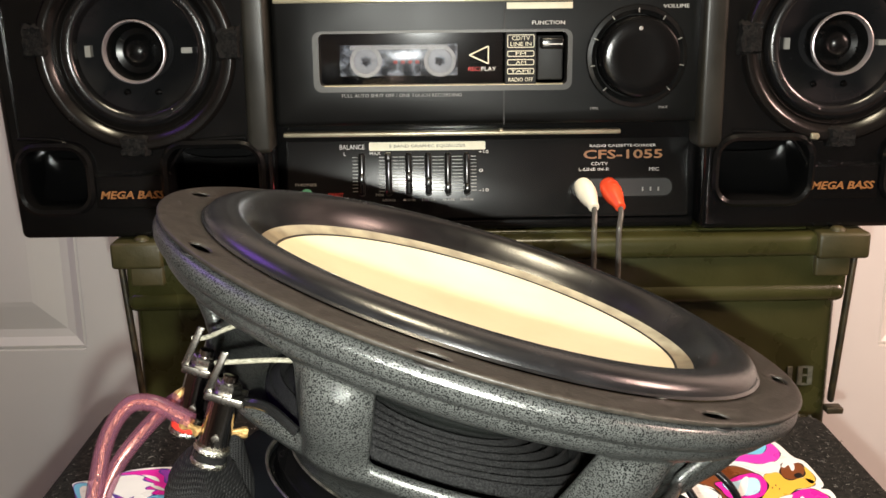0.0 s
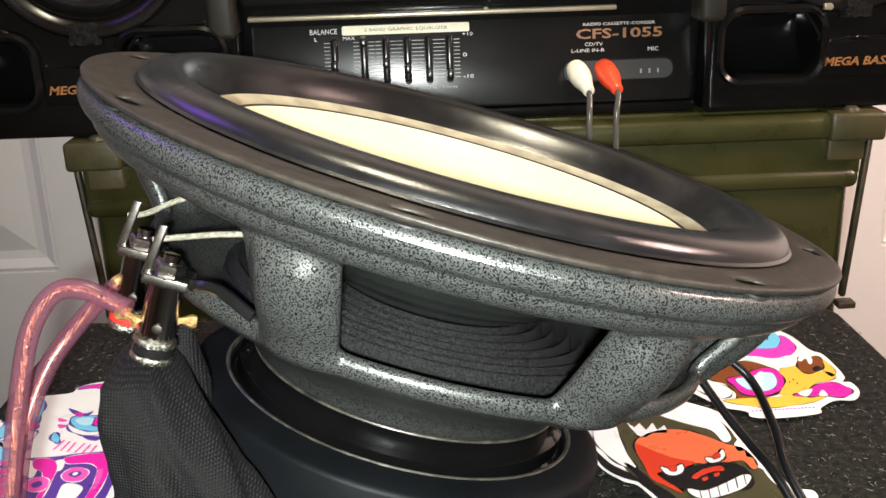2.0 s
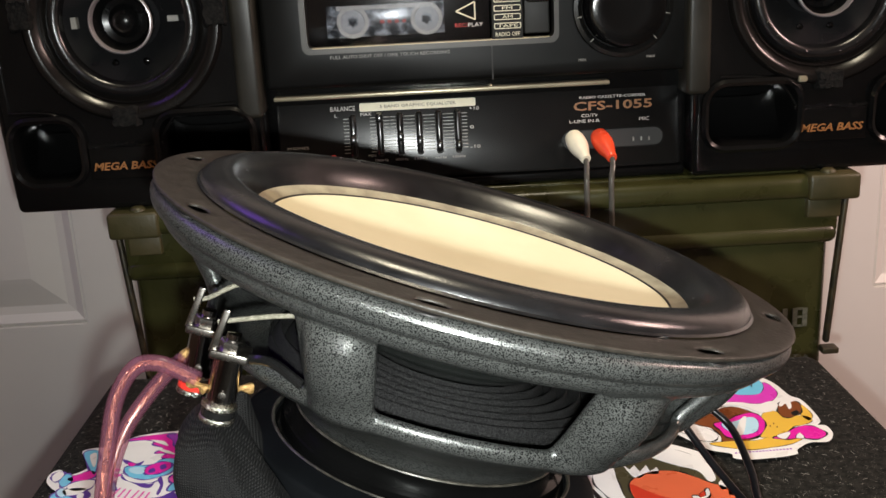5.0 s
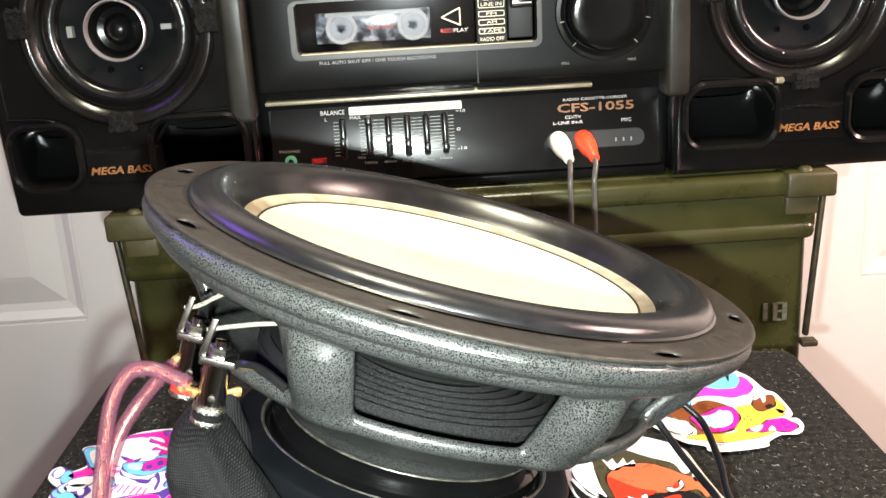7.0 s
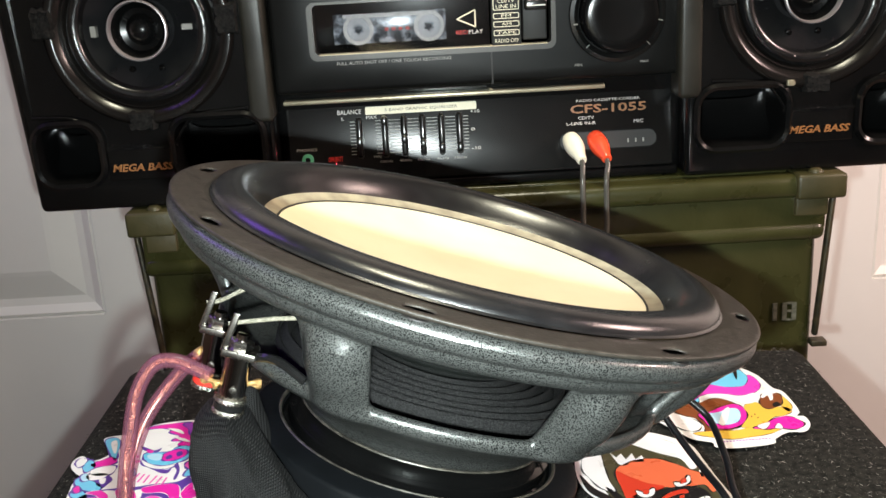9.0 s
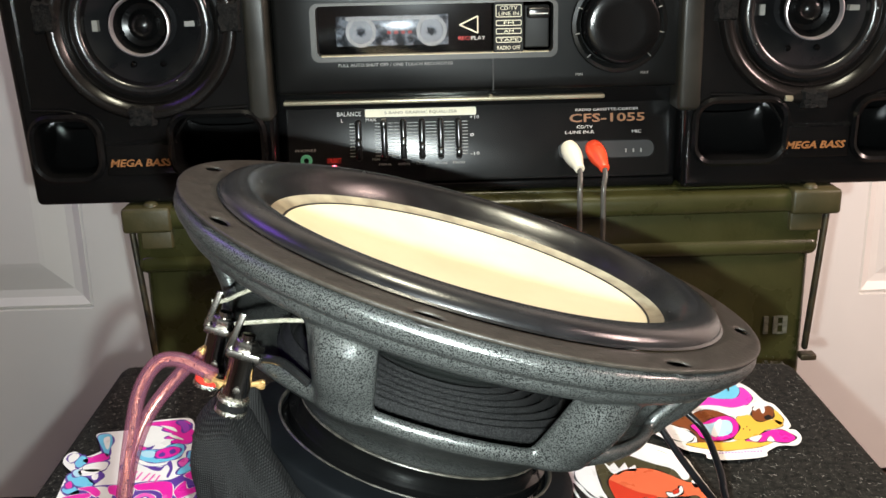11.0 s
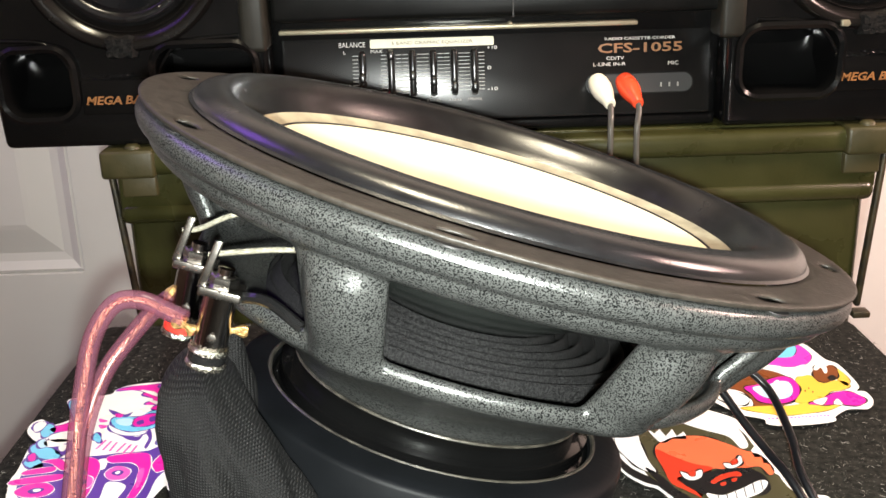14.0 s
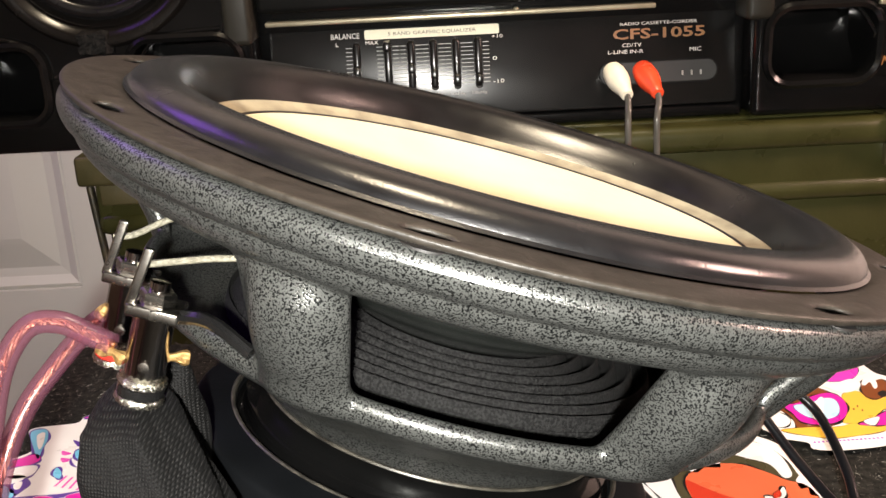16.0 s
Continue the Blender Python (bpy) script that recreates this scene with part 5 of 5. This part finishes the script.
    patch("print_patch", [(-125.3, 376.6), (-120.7, 379.3), (-115.3, 378.9), (-115.0, 373.0), (-119.7, 370.9), (-124.1, 372.6)], 2, V["white"], s, ink=V["purple"], line=1.8)
    patch("print_patch", [(-126.2, 371.8), (-121.4, 373.4), (-116.7, 372.2), (-118.5, 368.4), (-123.5, 367.8)], 2, V["white"], s, ink=V["purple"], line=1.8)
    patch("print_patch", [(-129.9, 368.2), (-126.5, 371.4), (-121.8, 366.8), (-117.4, 363.2), (-116.9, 358.5), (-122.8, 359.4), (-127.2, 362.9)], 1, V["blue"], s, ink=V["purple"], line=1.8)
    patch("print_patch", [(-128.4, 371.0), (-126.8, 373.8), (-123.8, 368.8), (-125.7, 367.0)], 2, V["paleblue"], s, ink=V["purple"], line=1.8)
    patch("print_patch", [(-121.0, 369.1), (-116.4, 371.2), (-114.2, 366.3), (-115.5, 361.7), (-118.7, 362.8)], 1, V["purple"], s, ink=V["purple"], line=1.8)
    patch("print_patch", [(-119.1, 367.5), (-116.7, 368.8), (-115.9, 364.5), (-117.6, 364.1)], 2, V["white"], s)
    patch("print_patch", [(-128.2, 356.1), (-126.7, 361.5), (-120.1, 353.8), (-123.3, 352.2)], 1, V["blue"], s, ink=V["purple"], line=1.8)
    patch("print_patch", [(-128.3, 360.7), (-126.8, 363.3), (-124.9, 358.6), (-126.3, 357.3)], 2, V["magenta"], s, ink=V["purple"], line=1.8)
    patch("print_patch", [(-108.0, 377.4), (-105.1, 373.8), (-104.5, 369.9), (-107.6, 372.5)], 1, V["blue"], s, ink=V["purple"], line=1.8)
    patch("print_patch", [(-81.8, 366.9), (-80.5, 376.6), (-80.8, 387.3), (-77.5, 383.4), (-76.2, 386.4), (-73.1, 376.1), (-74.8, 369.8)], 1, V["blue"], s, ink=V["purple"], line=1.8)
    patch("print_patch", [(-83.5, 376.8), (-81.0, 381.1), (-79.4, 378.0), (-80.8, 373.1)], 2, V["pink"], s, ink=V["purple"], line=1.8)
    patch("print_patch", [(-78.1, 374.4), (-76.0, 378.3), (-74.6, 376.2), (-76.7, 372.4)], 2, V["magenta"], s)
    patch("print_patch", [(-88.2, 376.1), (-87.4, 379.0), (-84.9, 371.9), (-85.0, 364.3), (-86.2, 365.3), (-86.2, 371.6)], 1, V["purple"], s)
    patch("print_patch", [(-96.5, 374.2), (-90.5, 373.3), (-89.1, 375.7), (-89.8, 370.3), (-93.8, 371.1)], 1, V["purple"], s)
    # the small red script: plain slanted strokes
    for k in range(6):
        x, y = -104.5 + 2.8 * k, 364.5 - 1.0 * k
        patch("print_stroke", [(x, y), (x + 0.8, y), (x + 2.6 - 0.4 * (k % 3), y + 6.5), (x + 1.8 - 0.4 * (k % 3), y + 6.5)], 3, V["pink"], s, n=1)
    patch("print_patch", [(-125.1, 341.1), (-125.5, 350.6), (-119.5, 357.8), (-110.6, 359.5), (-101.4, 359.8), (-94.7, 361.2), (-85.0, 362.0), (-81.7, 364.1), (-72.2, 374.0), (-68.7, 368.0), (-64.8, 354.7), (-64.5, 339.0), (-68.0, 334.2), (-71.3, 339.4), (-70.0, 353.2), (-75.7, 343.1), (-76.6, 329.1), (-81.4, 325.4), (-86.8, 326.6), (-85.7, 337.8), (-93.1, 340.8), (-93.0, 330.1), (-96.1, 324.0), (-108.0, 326.3), (-120.7, 331.8)], 1, V["purple"], s)
    patch("print_patch", [(-115.5, 357.1), (-110.1, 357.6), (-106.0, 352.9), (-105.3, 345.8), (-109.1, 347.8), (-112.5, 351.5)], 2, V["white"], s)
    patch("print_patch", [(-100.8, 356.1), (-97.8, 356.8), (-96.6, 350.5), (-98.7, 349.8)], 2, V["white"], s)
    patch("print_patch", [(-125.4, 350.2), (-116.0, 352.6), (-115.4, 349.1), (-124.9, 347.5)], 3, V["magenta"], s, ink=V["white"], line=0.8)
    patch("print_patch", [(-127.3, 344.2), (-112.1, 347.1), (-111.4, 343.2), (-126.3, 340.8)], 3, V["magenta"], s, ink=V["white"], line=0.8)
    patch("print_patch", [(-124.3, 336.1), (-121.3, 340.5), (-114.8, 341.3), (-110.7, 337.3), (-112.7, 332.9), (-119.6, 332.6)], 3, V["magenta"], s, ink=V["white"], line=0.8)
    patch("print_patch", [(-119.5, 336.2), (-117.2, 338.1), (-114.0, 337.1), (-115.4, 334.7), (-118.0, 334.5)], 5, V["purple"], s)
    patch("print_patch", [(-117.8, 336.5), (-115.8, 337.2), (-114.9, 335.9), (-116.7, 335.2)], 6, V["white"], s)
    patch("print_patch", [(-121.4, 356.6), (-115.8, 358.0), (-111.1, 353.2), (-111.9, 349.7), (-117.1, 354.5)], 3, V["magenta"], s, ink=V["white"], line=0.8)
    patch("print_patch", [(-108.8, 358.0), (-102.6, 357.6), (-98.7, 351.5), (-97.8, 341.5), (-97.7, 331.2), (-99.2, 330.5), (-100.4, 341.3), (-103.3, 349.2), (-107.1, 352.1)], 3, V["magenta"], s, ink=V["white"], line=0.8)
    patch("print_patch", [(-106.4, 341.6), (-103.5, 345.7), (-99.0, 343.3), (-98.5, 337.4), (-103.1, 336.4)], 4, V["pink"], s, ink=V["white"], line=0.8)
    patch("print_patch", [(-103.9, 340.6), (-101.7, 342.6), (-100.1, 340.0), (-102.3, 338.5)], 6, V["purple"], s)
    patch("print_patch", [(-97.3, 358.6), (-84.5, 360.1), (-80.7, 353.5), (-79.4, 341.6), (-80.3, 330.1), (-83.0, 326.7), (-82.7, 340.1), (-84.0, 348.8), (-87.9, 353.5), (-95.6, 354.0)], 3, V["magenta"], s, ink=V["white"], line=0.8)
    patch("print_patch", [(-95.4, 346.9), (-92.1, 351.1), (-86.7, 347.7), (-87.4, 342.1), (-92.8, 342.1)], 4, V["pink"], s, ink=V["white"], line=0.8)
    patch("print_patch", [(-93.1, 345.9), (-91.1, 348.0), (-88.7, 346.5), (-89.9, 344.0)], 6, V["purple"], s)
    patch("print_patch", [(-91.7, 345.8), (-90.7, 347.1), (-89.8, 346.1), (-90.6, 344.9)], 7, V["white"], s)
    patch("print_patch", [(-79.8, 352.5), (-77.0, 360.1), (-74.0, 353.5), (-67.1, 359.9), (-66.9, 354.8), (-75.8, 346.5), (-78.0, 347.6)], 3, V["magenta"], s, ink=V["white"], line=0.8)
    patch("print_patch", [(-78.2, 365.7), (-71.3, 371.5), (-67.8, 362.2), (-71.1, 359.7), (-75.0, 361.8)], 3, V["magenta"], s, ink=V["white"], line=0.8)
    patch("print_patch", [(-69.4, 353.6), (-66.3, 355.7), (-65.5, 340.7), (-68.0, 337.5), (-68.9, 345.2)], 3, V["violet"], s, ink=V["white"], line=0.8)
    patch("print_patch", [(-83.6, 347.0), (-81.9, 348.7), (-80.8, 340.0), (-81.5, 335.1)], 4, V["pink"], s)


sticker_hair()


def sticker_mask():
    s = thing("sticker", (0.115, 0.36, 0.002), "glossy die-cut sticker with black, white and red shapes", "sticker", "stickers on the carpet")
    patch("backing", [(89.2, 363.6), (93.3, 366.7), (101.7, 369.1), (112.1, 378.5), (122.8, 382.4), (132.7, 377.0), (140.9, 368.4), (142.9, 354.7), (144.1, 343.2), (146.3, 328.1), (149.4, 317.4), (154.7, 314.7), (153.4, 307.9), (145.1, 299.3), (132.9, 292.9), (118.3, 294.8), (107.8, 306.2), (102.9, 314.8), (99.5, 322.9), (94.9, 326.4), (89.4, 335.1), (87.5, 348.3)], 0, V["white"], s)
    patch("print_patch", [(101.2, 365.2), (108.7, 367.6), (113.7, 374.3), (124.9, 375.0), (135.3, 368.3), (139.3, 357.3), (141.0, 343.4), (142.9, 324.2), (144.6, 310.3), (137.1, 299.7), (124.0, 297.0), (111.0, 302.4), (104.0, 317.9), (97.5, 334.5), (96.8, 348.6)], 1, V["olive"], s, ink=V["black"])
    patch("print_patch", [(97.8, 337.1), (102.1, 331.7), (105.2, 323.3), (109.8, 315.2), (111.6, 304.9), (105.0, 312.8), (100.5, 326.9)], 2, V["black"], s)
    patch("print_patch", [(92.1, 361.9), (96.3, 366.0), (100.1, 364.3), (99.9, 352.9), (100.1, 342.1), (101.1, 333.5), (96.7, 335.9), (92.6, 344.4), (90.7, 352.6)], 2, V["white"], s, ink=V["black"])
    patch("print_patch", [(88.9, 348.2), (92.9, 337.4), (98.3, 330.3), (101.5, 324.4), (95.2, 328.0), (90.0, 335.9)], 2, V["black"], s)
    patch("print_patch", [(114.2, 374.2), (124.1, 377.1), (132.5, 371.5), (138.2, 363.6), (138.8, 350.3), (135.4, 347.8), (133.4, 356.3), (126.5, 361.5), (119.5, 367.4)], 2, V["white"], s, ink=V["black"], line=0.6)
    patch("print_patch", [(104.5, 365.0), (106.5, 360.5), (109.1, 363.7), (110.3, 358.3), (113.8, 363.4), (114.3, 358.0), (117.6, 361.2), (117.2, 355.5), (112.3, 356.3), (109.3, 353.2), (106.4, 355.3)], 3, V["white"], s, n=2)
    patch("print_patch", [(138.5, 345.8), (141.8, 349.2), (142.2, 346.0), (143.8, 341.9), (143.8, 335.8), (145.2, 327.3), (141.6, 330.0), (142.0, 335.9), (140.0, 336.9), (140.8, 341.2), (138.4, 340.5)], 3, V["white"], s, n=2)
    patch("print_patch", [(104.3, 349.4), (109.8, 355.5), (116.1, 357.9), (124.2, 356.9), (131.0, 351.3), (135.8, 346.0), (140.4, 343.0), (142.1, 337.7), (142.3, 331.7), (139.7, 328.9), (138.0, 334.5), (132.5, 334.0), (126.2, 333.1), (121.4, 334.3), (114.3, 329.7), (106.7, 330.2), (103.9, 338.4)], 3, V["orange"], s, ink=V["black"])
    patch("print_patch", [(104.1, 348.5), (104.1, 335.0), (104.7, 326.2), (108.1, 321.6), (112.7, 316.5), (110.0, 323.4), (107.3, 328.9), (114.8, 330.9), (121.5, 334.7), (115.1, 338.1), (109.5, 343.3)], 4, V["red"], s)
    patch("print_patch", [(107.9, 327.6), (115.6, 330.4), (124.0, 333.3), (132.4, 333.6), (137.3, 329.1), (137.4, 320.5), (132.7, 316.1), (126.2, 320.4), (118.8, 316.9), (112.8, 318.9)], 5, V["black"], s)
    patch("print_patch", [(109.4, 332.5), (112.3, 330.7), (116.7, 333.3), (116.1, 329.2), (112.8, 326.9), (110.0, 328.3)], 6, V["white"], s, ink=V["black"])
    patch("print_patch", [(112.1, 331.9), (114.6, 332.2), (113.5, 329.3), (112.0, 329.4)], 7, V["red"], s, ink=V["black"], line=0.5)
    patch("print_patch", [(125.9, 337.0), (129.4, 336.7), (133.0, 341.7), (132.7, 337.4), (129.4, 334.2), (126.4, 333.9)], 6, V["white"], s, ink=V["black"])
    patch("print_patch", [(128.8, 337.7), (131.3, 339.7), (130.7, 336.7), (128.6, 335.5)], 7, V["red"], s, ink=V["black"], line=0.5)
    patch("print_patch", [(118.2, 325.7), (122.9, 329.6), (129.1, 331.3), (129.6, 328.3), (126.0, 328.1), (121.5, 325.9), (118.9, 324.1)], 6, V["red"], s)
    patch("print_patch", [(121.1, 324.3), (123.0, 325.0), (122.8, 323.4), (121.1, 322.7)], 6, V["red"], s)
    patch("print_patch", [(125.6, 326.5), (127.5, 327.2), (127.3, 325.6), (125.6, 324.9)], 6, V["red"], s)
    patch("print_patch", [(114.9, 318.4), (119.9, 316.9), (127.2, 320.4), (134.9, 325.1), (137.3, 323.7), (133.3, 318.0), (126.2, 314.2), (118.7, 312.3), (115.3, 314.8)], 6, V["white"], s, ink=V["black"])
    patch("print_patch", [(118.2, 317.8), (118.5, 317.7), (117.7, 312.0), (117.4, 312.0)], 7, V["black"], s, n=1)
    patch("print_patch", [(121.1, 317.6), (121.5, 317.6), (120.6, 311.8), (120.3, 311.8)], 7, V["black"], s, n=1)
    patch("print_patch", [(124.6, 319.3), (124.9, 319.3), (124.0, 313.5), (123.7, 313.5)], 7, V["black"], s, n=1)
    patch("print_patch", [(128.1, 321.1), (128.4, 321.1), (127.4, 315.2), (127.1, 315.3)], 7, V["black"], s, n=1)
    patch("print_patch", [(131.7, 323.3), (132.1, 323.2), (131.0, 317.4), (130.7, 317.4)], 7, V["black"], s, n=1)
    patch("print_patch", [(135.1, 325.1), (135.4, 325.1), (134.3, 319.1), (134.0, 319.1)], 7, V["black"], s, n=1)


sticker_mask()
